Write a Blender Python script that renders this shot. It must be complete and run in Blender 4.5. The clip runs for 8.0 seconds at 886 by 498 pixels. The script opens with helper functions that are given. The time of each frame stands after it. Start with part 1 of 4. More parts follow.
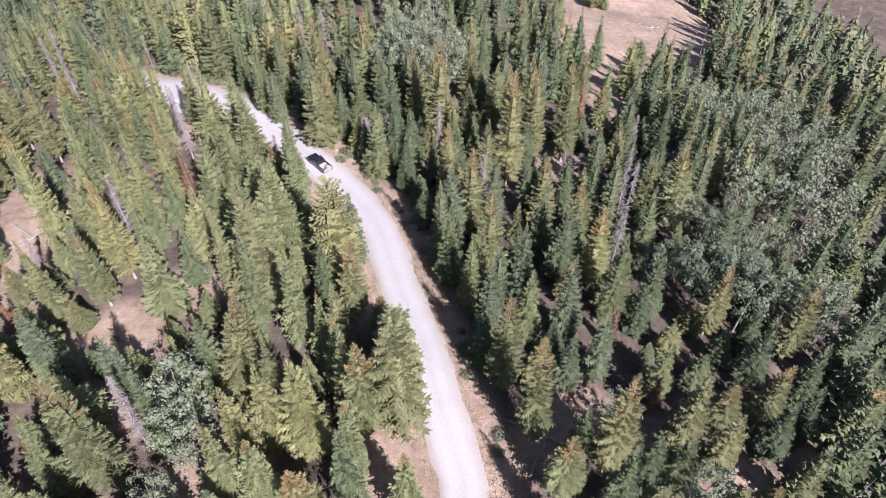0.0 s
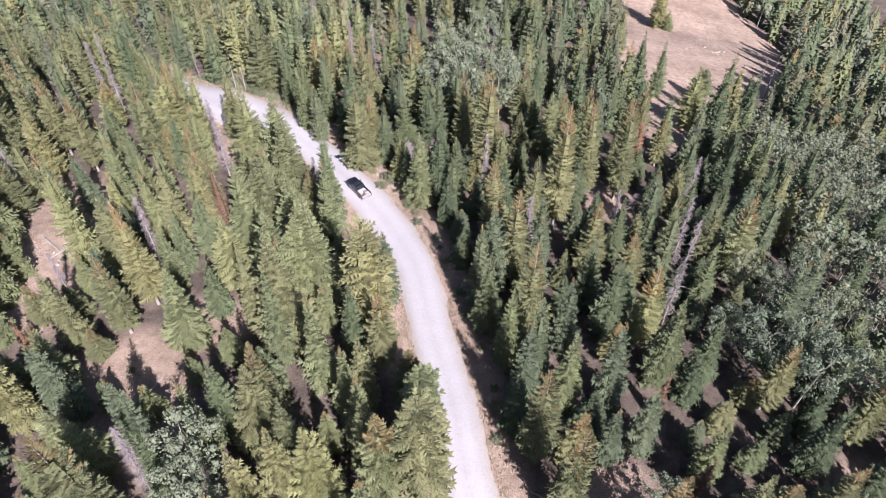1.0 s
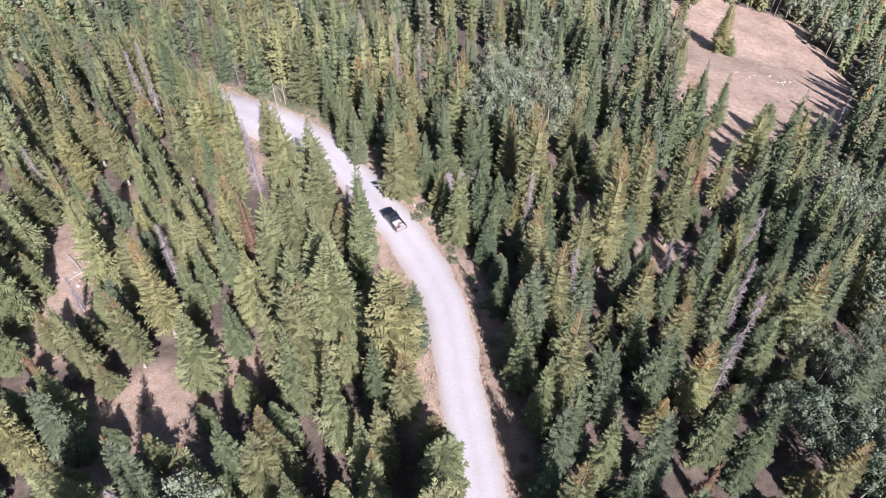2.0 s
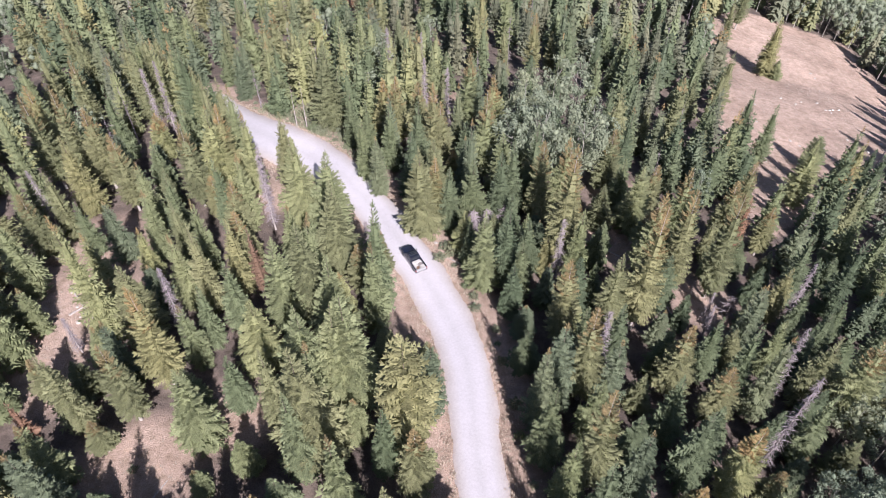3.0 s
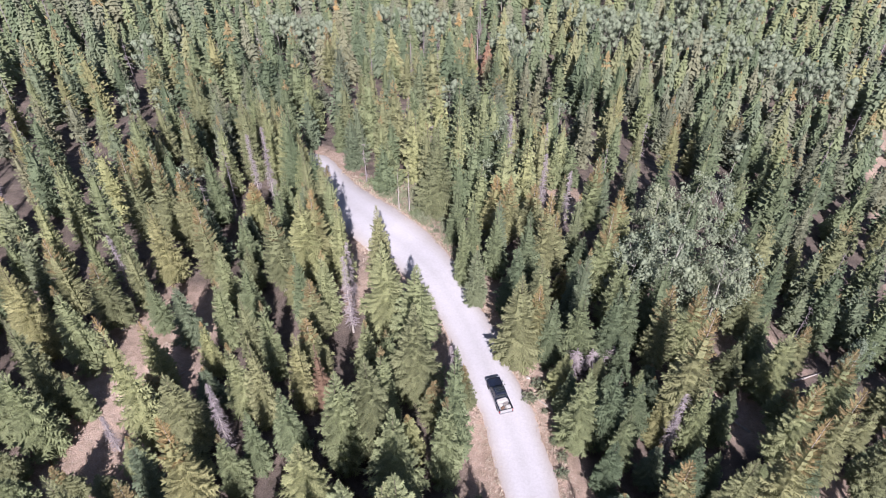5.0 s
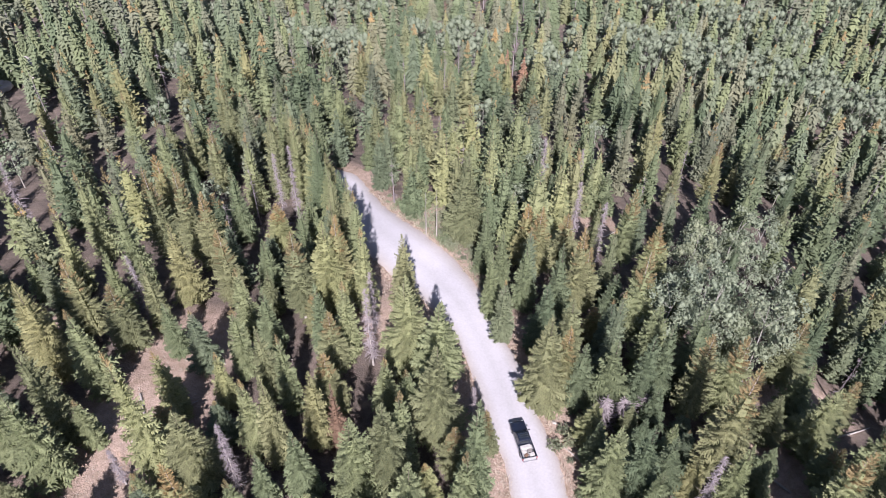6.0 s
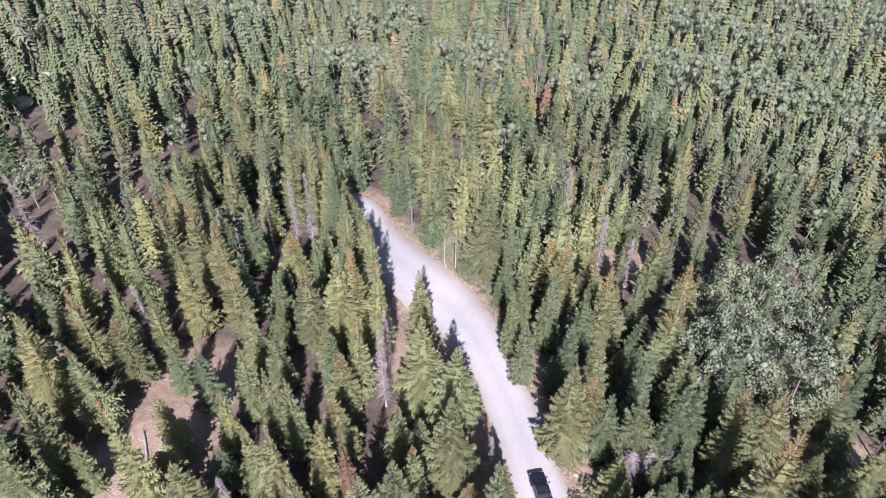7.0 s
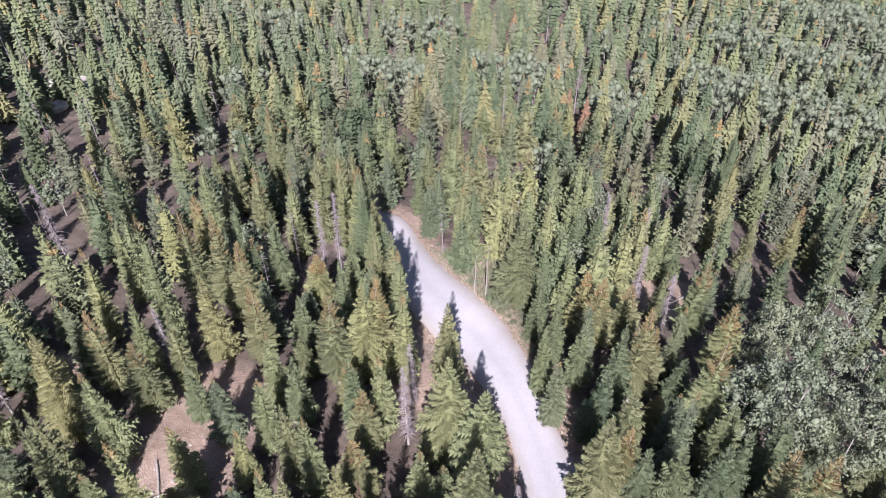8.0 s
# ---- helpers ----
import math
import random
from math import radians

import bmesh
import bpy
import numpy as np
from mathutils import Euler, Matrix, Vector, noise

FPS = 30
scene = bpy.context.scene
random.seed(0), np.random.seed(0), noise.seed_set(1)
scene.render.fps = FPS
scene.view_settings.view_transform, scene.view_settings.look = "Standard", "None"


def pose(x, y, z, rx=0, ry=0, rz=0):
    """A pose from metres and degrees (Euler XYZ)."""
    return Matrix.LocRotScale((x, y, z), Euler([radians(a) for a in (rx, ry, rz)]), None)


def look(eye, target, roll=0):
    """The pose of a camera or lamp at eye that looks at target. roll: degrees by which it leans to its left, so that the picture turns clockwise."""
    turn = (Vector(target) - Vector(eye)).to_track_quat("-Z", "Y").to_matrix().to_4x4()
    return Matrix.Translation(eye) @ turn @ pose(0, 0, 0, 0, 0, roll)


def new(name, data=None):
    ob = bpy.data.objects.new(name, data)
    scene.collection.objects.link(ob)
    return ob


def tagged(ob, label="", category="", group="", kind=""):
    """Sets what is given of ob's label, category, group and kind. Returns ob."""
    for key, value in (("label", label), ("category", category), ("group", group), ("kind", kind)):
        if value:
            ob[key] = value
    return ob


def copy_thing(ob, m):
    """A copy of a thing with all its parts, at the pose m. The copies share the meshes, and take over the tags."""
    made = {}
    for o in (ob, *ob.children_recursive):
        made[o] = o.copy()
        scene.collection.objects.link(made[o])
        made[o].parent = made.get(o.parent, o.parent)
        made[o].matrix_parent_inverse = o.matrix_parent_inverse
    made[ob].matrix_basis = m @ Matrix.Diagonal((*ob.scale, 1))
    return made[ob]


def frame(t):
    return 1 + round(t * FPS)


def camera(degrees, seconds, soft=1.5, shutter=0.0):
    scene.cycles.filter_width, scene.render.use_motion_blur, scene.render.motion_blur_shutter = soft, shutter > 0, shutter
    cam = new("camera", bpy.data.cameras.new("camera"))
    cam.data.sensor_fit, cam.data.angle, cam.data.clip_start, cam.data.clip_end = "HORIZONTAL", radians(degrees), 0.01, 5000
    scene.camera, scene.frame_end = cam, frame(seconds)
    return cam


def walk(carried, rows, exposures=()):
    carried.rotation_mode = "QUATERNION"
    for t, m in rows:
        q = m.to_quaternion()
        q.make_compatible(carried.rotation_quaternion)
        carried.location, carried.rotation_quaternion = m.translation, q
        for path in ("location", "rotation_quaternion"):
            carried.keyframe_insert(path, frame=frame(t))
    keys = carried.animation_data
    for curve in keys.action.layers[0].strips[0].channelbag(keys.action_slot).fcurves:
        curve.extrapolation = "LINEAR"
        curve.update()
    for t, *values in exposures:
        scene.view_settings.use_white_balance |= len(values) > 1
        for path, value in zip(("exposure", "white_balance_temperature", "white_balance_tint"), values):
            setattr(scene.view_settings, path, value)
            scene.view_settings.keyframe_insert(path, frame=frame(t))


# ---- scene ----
cam = camera(64.6, 8.0, soft=0.6)
METRES, EYE, TILT, LEAN, TURN = 57.0, 72.0, -47.2, 0.0, 0.0
ROWS = [
    (0.0, 0.0, 0.0, 0.0, -0.0, 0.0, 0.0),
    (0.5, 0.0011, 0.0546, 0.0486, 1.24, 0.02, -1.32),
    (1.0, 0.0028, 0.1077, 0.0982, 3.44, -0.07, -3.7),
    (1.5, 0.0002, 0.1612, 0.1486, 5.13, -0.21, -5.52),
    (1.7, -0.0029, 0.1817, 0.1677, 5.73, -0.24, -6.21),
    (2.8, -0.0244, 0.3062, 0.281, 8.44, -0.51, -8.94),
    (3.0, -0.0311, 0.3279, 0.3019, 8.69, -0.57, -9.2),
    (3.5, -0.049, 0.3863, 0.3559, 9.9, 1.49, -10.4),
    (4.0, -0.0669, 0.4422, 0.4037, 11.0, 2.24, -11.38),
    (4.5, -0.0904, 0.4929, 0.4505, 13.29, 1.76, -13.88),
    (4.7, -0.098, 0.5105, 0.4665, 15.06, 1.3, -15.75),
    (5.8, -0.1351, 0.5814, 0.5337, 19.39, 0.63, -19.95),
    (6.0, -0.1446, 0.5922, 0.5434, 19.55, 0.7, -20.13),
    (6.5, -0.164, 0.6208, 0.5681, 20.76, 1.23, -21.11),
    (7.0, -0.1863, 0.6485, 0.5932, 21.14, 1.17, -21.34),
    (7.5, -0.2104, 0.676, 0.6185, 22.79, 0.78, -22.76),
    (8.0, -0.2345, 0.7039, 0.6439, 23.71, 0.58, -23.45),
]
walk(cam, [(t, pose(0, 0, EYE, TILT, LEAN, TURN) @ pose(METRES * x, METRES * y, METRES * z, 90 + pitch, roll, yaw)) for t, x, y, z, yaw, pitch, roll in ROWS],
     exposures=[(0.0, 0.92, 6200, 23), (8.0, 0.90, 6060, 23)])

# ---- daylight: high sun behind the camera's right shoulder, clear sky ----
SUN_WAY = Vector((-0.366, 0.636, -0.66)).normalized()
world = bpy.data.worlds.new("sky")
scene.world = world
world.use_nodes = True
sky = world.node_tree.nodes.new("ShaderNodeTexSky")
sky.sky_type, sky.sun_disc = "NISHITA", False
sky.sun_elevation = math.asin(-SUN_WAY.z)
sky.sun_rotation = math.atan2(-SUN_WAY.x, -SUN_WAY.y)
back = world.node_tree.nodes["Background"]
back.inputs["Strength"].default_value = 0.050
world.node_tree.links.new(sky.outputs["Color"], back.inputs["Color"])
sun = new("sun", bpy.data.lights.new("sun", "SUN"))
sun.data.energy, sun.data.angle, sun.data.color = 5.0, radians(0.53), (1.0, 0.965, 0.91)
sun.matrix_world = look((0, 0, 0), SUN_WAY)


# ---- materials ----
def shader(name, rough=0.9):
    m = bpy.data.materials.new(name)
    m.use_nodes = True
    b = m.node_tree.nodes["Principled BSDF"]
    b.inputs["Roughness"].default_value = rough
    return m, m.node_tree.nodes, m.node_tree.links, b


def noise_node(m, scale, detail=4.0, rough=0.6, coords="Object"):
    n, l = m.node_tree.nodes, m.node_tree.links
    t, c = n.new("ShaderNodeTexNoise"), n.new("ShaderNodeTexCoord")
    t.inputs["Scale"].default_value, t.inputs["Detail"].default_value, t.inputs["Roughness"].default_value = scale, detail, rough
    l.new(c.outputs[coords], t.inputs["Vector"])
    return t.outputs["Fac"]


def ramp(m, fac, stops):
    r = m.node_tree.nodes.new("ShaderNodeValToRGB")
    while len(r.color_ramp.elements) < len(stops):
        r.color_ramp.elements.new(0.5)
    for e, (at, c) in zip(r.color_ramp.elements, stops):
        e.position, e.color = at, (*c, 1)
    m.node_tree.links.new(fac, r.inputs["Fac"])
    return r.outputs["Color"]


def mixed(m, fac, a, b, how="MIX"):
    x = m.node_tree.nodes.new("ShaderNodeMix")
    x.data_type, x.blend_type = "RGBA", how
    for socket, v in ((x.inputs[0], fac), (x.inputs[6], a), (x.inputs[7], b)):
        if hasattr(v, "links"):
            m.node_tree.links.new(v, socket)
        else:
            socket.default_value = v if isinstance(v, float) else (*v, 1)
    return x.outputs[2]


def bumped(m, b, fac, strength, distance):
    n = m.node_tree.nodes.new("ShaderNodeBump")
    n.inputs["Strength"].default_value, n.inputs["Distance"].default_value = strength, distance
    m.node_tree.links.new(fac, n.inputs["Height"])
    m.node_tree.links.new(n.outputs["Normal"], b.inputs["Normal"])


def foliage(name, dark, light, glow=0.12):
    """Needles or leaves: colour by tree, by spray and by fine grain; a little light passes through."""
    m, n, l, b = shader(name, 0.8)
    geo, info = n.new("ShaderNodeNewGeometry"), n.new("ShaderNodeObjectInfo")
    by_spray = ramp(m, geo.outputs["Random Per Island"], [(0.0, tuple(0.72 * d + 0.28 * c for d, c in zip(dark, light))), (1.0, tuple(0.32 * d + 0.68 * c for d, c in zip(dark, light)))])
    tone, both = n.new("ShaderNodeAttribute"), n.new("ShaderNodeMath")
    tone.attribute_name, both.operation = "tone", "ADD"
    l.new(info.outputs["Random"], both.inputs[0])
    l.new(tone.outputs["Fac"], both.inputs[1])
    wrap = n.new("ShaderNodeMath")
    wrap.operation = "FRACT"
    l.new(both.outputs[0], wrap.inputs[0])
    by_tree = ramp(m, wrap.outputs[0], [(0.0, (0.76, 0.81, 0.80)), (0.35, (0.94, 0.97, 0.95)), (0.7, (1.05, 1.04, 1.0)), (1.0, (1.20, 1.13, 1.0))])
    col = mixed(m, 1.0, by_spray, by_tree, "MULTIPLY")
    grain = ramp(m, noise_node(m, 5.0, 5.0, 0.75), [(0.34, (0.58, 0.60, 0.60)), (0.52, (1.0, 1.0, 1.0)), (0.68, (1.34, 1.32, 1.27))])
    col = mixed(m, 1.0, col, grain, "MULTIPLY")
    l.new(col, b.inputs["Base Color"])
    b.inputs["Specular IOR Level"].default_value = 0.3
    bumped(m, b, noise_node(m, 7.0, 4.0, 0.7), 0.5, 0.10)
    thin, mix = n.new("ShaderNodeBsdfTranslucent"), n.new("ShaderNodeMixShader")
    l.new(col, thin.inputs["Color"])
    mix.inputs[0].default_value = glow
    l.new(b.outputs[0], mix.inputs[1])
    l.new(thin.outputs[0], mix.inputs[2])
    l.new(mix.outputs[0], n["Material Output"].inputs["Surface"])
    return m


def bark(name, dark, light, scale=6.0):
    m, n, l, b = shader(name, 0.95)
    f = noise_node(m, scale, 5.0)
    l.new(ramp(m, f, [(0.3, dark), (0.7, light)]), b.inputs["Base Color"])
    bumped(m, b, f, 0.6, 0.05)
    return m


def plain(name, col, rough=0.5, metal=0.0, vary=0.12, scale=8.0):
    m, n, l, b = shader(name, rough)
    lo, hi = tuple(c * (1 - vary) for c in col), tuple(min(1, c * (1 + vary)) for c in col)
    l.new(ramp(m, noise_node(m, scale), [(0.3, lo), (0.7, hi)]), b.inputs["Base Color"])
    b.inputs["Metallic"].default_value = metal
    return m


NEEDLES = [foliage("needles_mid", (0.115, 0.142, 0.077), (0.233, 0.270, 0.155)),
           foliage("needles_light", (0.171, 0.190, 0.097), (0.321, 0.340, 0.185)),
           foliage("needles_dark", (0.087, 0.112, 0.066), (0.177, 0.214, 0.127)),
           foliage("needles_blue", (0.111, 0.136, 0.085), (0.220, 0.254, 0.163)),
           foliage("needles_olive", (0.157, 0.164, 0.086), (0.291, 0.292, 0.159))]
CONES = foliage("cone_laden_needles", (0.209, 0.160, 0.081), (0.347, 0.259, 0.135))
# greyed needles for far trees: distance haze put into the colour
HAZED_NEEDLES = foliage("needles_dull", (0.127, 0.136, 0.091), (0.239, 0.246, 0.172))
RUST = foliage("dead_rust_needles", (0.17, 0.10, 0.07), (0.33, 0.205, 0.145))
ASPEN = foliage("aspen_leaves", (0.222, 0.258, 0.186), (0.300, 0.344, 0.250), 0.3)
TWIGS = bark("grey_twigs", (0.16, 0.135, 0.14), (0.33, 0.285, 0.295))
BARK = bark("fir_bark", (0.07, 0.052, 0.040), (0.20, 0.16, 0.13))
PALE_BARK = bark("aspen_bark", (0.20, 0.185, 0.16), (0.42, 0.40, 0.365), 3.0)
DEAD_WOOD = bark("dead_wood", (0.22, 0.19, 0.17), (0.50, 0.46, 0.43))
DRY_GRASS = foliage("dry_grass", (0.33, 0.28, 0.235), (0.52, 0.455, 0.395), 0.2)
SAGE = foliage("sage_leaves", (0.16, 0.175, 0.115), (0.31, 0.33, 0.225), 0.25)
STONE = bark("pale_stone", (0.30, 0.27, 0.24), (0.55, 0.51, 0.47), 2.0)

GROUND, n, l, b = shader("forest_floor", 0.97)
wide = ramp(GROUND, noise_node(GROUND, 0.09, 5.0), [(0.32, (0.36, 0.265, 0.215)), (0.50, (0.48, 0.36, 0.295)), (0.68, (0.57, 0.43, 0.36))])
# fallen needles, made darker than their sunlit tone to paint shade between trees
shaded_litter = ramp(GROUND, noise_node(GROUND, 0.25, 5.0), [(0.32, (0.105, 0.084, 0.074)), (0.55, (0.18, 0.142, 0.122)), (0.75, (0.30, 0.235, 0.20))])
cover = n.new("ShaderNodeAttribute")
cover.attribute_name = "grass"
wide = mixed(GROUND, cover.outputs["Fac"], shaded_litter, wide)
patch = ramp(GROUND, noise_node(GROUND, 0.7, 6.0, 0.7), [(0.30, (0.62, 0.62, 0.55)), (0.55, (1.0, 1.0, 1.0)), (0.75, (1.22, 1.18, 1.1))])
fine = ramp(GROUND, noise_node(GROUND, 7.0, 6.0, 0.75), [(0.32, (0.55, 0.52, 0.48)), (0.60, (1.1, 1.1, 1.1))])
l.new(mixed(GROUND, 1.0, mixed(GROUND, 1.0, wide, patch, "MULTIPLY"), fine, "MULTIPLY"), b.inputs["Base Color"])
bumped(GROUND, b, noise_node(GROUND, 5.0, 6.0, 0.7), 0.9, 0.25)

GRAVEL, n, l, b = shader("pale_gravel", 0.95)
uv, split = n.new("ShaderNodeUVMap"), n.new("ShaderNodeSeparateXYZ")
l.new(uv.outputs[0], split.inputs[0])
across = ramp(GRAVEL, split.outputs["X"], [(0.0, (0.40, 0.345, 0.315)), (0.10, (0.42, 0.39, 0.385)), (0.27, (0.485, 0.468, 0.494)), (0.36, (0.485, 0.468, 0.494)),
                                           (0.5, (0.450, 0.434, 0.455)), (0.64, (0.485, 0.468, 0.494)), (0.73, (0.485, 0.468, 0.494)), (0.90, (0.42, 0.39, 0.385)), (1.0, (0.40, 0.345, 0.315))])
worn = ramp(GRAVEL, noise_node(GRAVEL, 0.35, 5.0), [(0.3, (0.95, 0.945, 0.94)), (0.7, (1.03, 1.03, 1.035))])
grit = ramp(GRAVEL, noise_node(GRAVEL, 3.5, 6.0, 0.85), [(0.3, (0.84, 0.83, 0.83)), (0.55, (1.0, 1.0, 1.0)), (0.7, (1.08, 1.08, 1.08))])
l.new(mixed(GRAVEL, 1.0, mixed(GRAVEL, 1.0, across, worn, "MULTIPLY"), grit, "MULTIPLY"), b.inputs["Base Color"])
bumped(GRAVEL, b, noise_node(GRAVEL, 9.0, 5.0, 0.8), 0.5, 0.05)


# ---- the lie of the land ----
def height(x, y):
    """Ground level: a slope that falls away ahead of and to the right of the camera."""
    x, y = np.asarray(x, float), np.asarray(y, float)
    u = np.clip(x / 100, -1.4, 1.4)
    v = np.clip((y - 80) / 100, -1.0, None)
    w = np.minimum(v, 1.3)
    h = -3.78 - 2.0 * np.clip((-x - 50) / 30, 0, 1) - 7.61 * u - 14.35 * w - 7.03 * u * u - 0.64 * u * w - 7.17 * w * w - 12 * np.clip(v - 1.3, 0, 1.8)
    h = h - 3.0 * np.exp(-((x - 45) ** 2 + (y - 148) ** 2) / 900)
    return h + 0.25 * np.sin(x * 0.21 + 1.3) * np.sin(y * 0.17) + 0.12 * np.sin(x * 0.53 + y * 0.31)


ROAD = [(4.0, -60.0), (3.2, -20.0), (2.6, 15.0), (2.2, 30.4), (1.3, 35.4), (-0.7, 42.7), (-2.7, 51.1), (-6.0, 60.9), (-9.4, 72.5), (-13.1, 79.3),
        (-17.7, 86.0), (-21.6, 90.8), (-25.5, 95.5), (-30.8, 101.0), (-36.3, 106.1), (-43.9, 111.1), (-51.8, 114.6), (-59.3, 118.7), (-66.2, 123.6),
        (-71.6, 128.1), (-79.1, 130.9), (-88.5, 131.9), (-99.6, 128.9), (-111.7, 123.5)]


def smooth_line(points, step=1.0):
    """Points every step along a Catmull-Rom curve."""
    p = np.array(points, float)
    out = []
    for i in range(1, len(p) - 2):
        a, b, c, d = p[i - 1:i + 3]
        for s in np.linspace(0, 1, max(2, int(np.linalg.norm(c - b) / step)), endpoint=False):
            out.append(0.5 * (2 * b + (c - a) * s + (2 * a - 5 * b + 4 * c - d) * s * s + (3 * b - a - 3 * c + d) * s ** 3))
    return np.array(out)


LINE = smooth_line(ROAD)
STEP_ALONG = np.gradient(LINE, axis=0)
STEP_ALONG /= np.linalg.norm(STEP_ALONG, axis=1)[:, None]
NORMAL = np.stack([STEP_ALONG[:, 1], -STEP_ALONG[:, 0]], 1)
HALF = 2.43 + 0.57 * np.clip((LINE[:, 1] - 55) / 35, 0, 1) + 1.5 * np.exp(-((LINE[:, 1] - 115) / 7) ** 2)
HALF -= 1.0 * np.clip((-74 - LINE[:, 0]) / 8, 0, 1)


def beside_road(x, y):
    """Signed distance from the middle of the road, to its right positive, and the nearest index along it."""
    d = (LINE[:, 0] - x) ** 2 + (LINE[:, 1] - y) ** 2
    i = int(np.argmin(d))
    s = (x - LINE[i, 0]) * NORMAL[i, 0] + (y - LINE[i, 1]) * NORMAL[i, 1]
    return math.copysign(math.sqrt(d[i]), s), i


def mesh_from(name, verts, faces, materials, index=None, smooth=False):
    me = bpy.data.meshes.new(name)
    faces = np.asarray(faces, np.int32)
    k = faces.shape[1]
    me.vertices.add(len(verts))
    me.vertices.foreach_set("co", np.asarray(verts, np.float32).ravel())
    me.loops.add(faces.size)
    me.loops.foreach_set("vertex_index", faces.ravel())
    me.polygons.add(len(faces))
    me.polygons.foreach_set("loop_start", np.arange(0, faces.size, k, dtype=np.int32))
    me.polygons.foreach_set("use_smooth", np.full(len(faces), smooth))
    for m in materials:
        me.materials.append(m)
    if index is not None:
        me.polygons.foreach_set("material_index", np.asarray(index, np.int32))
    me.update(calc_edges=True)
    me.validate()
    return me


def grid_faces(nx, ny):
    i = np.arange(nx * ny).reshape(ny, nx)
    return np.stack([i[:-1, :-1], i[:-1, 1:], i[1:, 1:], i[1:, :-1]], -1).reshape(-1, 4)


def axis(lo, hi, step, far):
    mid = np.arange(lo, hi + step, step)
    grow = np.cumsum(step * 1.35 ** np.arange(1, 22))
    grow = grow[grow < far]
    return np.concatenate([(lo - grow)[::-1], mid, hi + step + grow])


GLADES = [(-44.9, 98.9, 2.8), (-48.2, 104.8, 2.8), (-48.1, 123.4, 3.2), (-53.0, 125.9, 2.5), (-64.0, 81.6, 4.6), (-60.4, 72.8, 4), (-59.4, 65.6, 5),
          (-56.3, 59.4, 3.5), (-39.4, 49.3, 4), (-37.3, 41.1, 3.5), (-33.1, 58.5, 2.5), (-23.8, 31.9, 3), (-84.1, 75.2, 2), (15.5, 41.3, 2.5),
          (22.8, 36.2, 2.8), (32.1, 32.1, 3), (44.6, 35.2, 2.5), (45.5, 45.4, 2.5), (-5.7, 35.0, 3), (10.4, 36.1, 2), (7.4, 103.8, 3.5), (9.6, 116.5, 3.5),
          (-47.7, 142.6, 3), (-26.9, 141.0, 3.5), (-43.6, 155.3, 2.5), (20.8, 93.6, 2.5), (6.4, 153.4, 3)]
MEADOW = [(30.2, 116.6), (35.6, 117.3), (52.5, 146.2), (72.5, 165.3), (88.2, 214.5), (80.3, 249.4), (47.7, 257.9), (34.2, 239.2), (31.5, 197.6), (30.5, 166.3),
          (31.0, 135.1)]
GROVES = [(40, 63, 15, 12), (-5, 127, 10, 14), (-20, 243, 38, 11), (14, 240, 12, 10), (-30, 285, 28, 13), (-95, 216, 14, 9), (-140, 236, 15, 8), (-180, 208, 16, 9),
          (62, 108, 14, 16), (66, 262, 30, 16), (55, 80, 10, 14), (-115, 190, 9, 7), (-63, 212, 8, 6), (-15, 340, 34, 13)]
FOREST = [(-58, 4), (95, -8), (80, 60), (120, 160), (150, 320), (60, 430), (-70, 430), (-200, 320), (-275, 170), (-150, 80)]


def inside(x, y, poly):
    hit = False
    for (ax, ay), (bx, by) in zip(poly, poly[1:] + poly[:1]):
        if (ay > y) != (by > y) and x < (bx - ax) * (y - ay) / (by - ay) + ax:
            hit = not hit
    return hit


gx, gy = axis(-140, 110, 1.6, 2500), axis(-30, 260, 1.6, 2500)
X, Y = np.meshgrid(gx, gy)
Z = height(X, Y)
near = (np.abs(X) < 150) & (Y > -60) & (Y < 190)
for j, i in zip(*np.nonzero(near)):
    s, k = beside_road(X[j, i], Y[j, i])
    if abs(s) < 9:
        # the road bed: level across, with a small ditch and bank beside it
        flat = float(height(*LINE[k]))
        keep = min(1.0, max(0.0, (abs(s) - HALF[k] - 0.8) / 4.5))
        Z[j, i] = Z[j, i] * keep + flat * (1 - keep) - 0.10 * (1 - keep) - 0.35 * math.exp(-((abs(s) - HALF[k] - 1.9) / 0.8) ** 2)
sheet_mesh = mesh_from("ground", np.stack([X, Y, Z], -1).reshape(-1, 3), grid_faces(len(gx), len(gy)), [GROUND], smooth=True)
# dry grass grows in the openings and along the road; under the trees lie fallen needles, shade painted into their
# colour
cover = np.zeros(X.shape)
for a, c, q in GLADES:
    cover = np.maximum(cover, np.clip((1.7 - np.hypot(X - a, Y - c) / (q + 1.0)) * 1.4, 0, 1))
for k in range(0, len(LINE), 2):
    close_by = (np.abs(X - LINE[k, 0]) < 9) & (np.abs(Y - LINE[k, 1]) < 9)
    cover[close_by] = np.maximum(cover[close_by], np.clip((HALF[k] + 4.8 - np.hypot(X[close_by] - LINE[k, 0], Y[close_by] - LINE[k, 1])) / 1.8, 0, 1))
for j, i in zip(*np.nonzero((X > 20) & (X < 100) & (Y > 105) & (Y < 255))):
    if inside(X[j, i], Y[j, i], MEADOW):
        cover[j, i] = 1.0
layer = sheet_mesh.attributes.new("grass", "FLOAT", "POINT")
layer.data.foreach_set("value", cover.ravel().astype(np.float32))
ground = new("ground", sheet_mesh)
tagged(ground, "dry tan forest floor, bleached grass in openings, fallen needles darkened for shade", "ground", kind="structure")

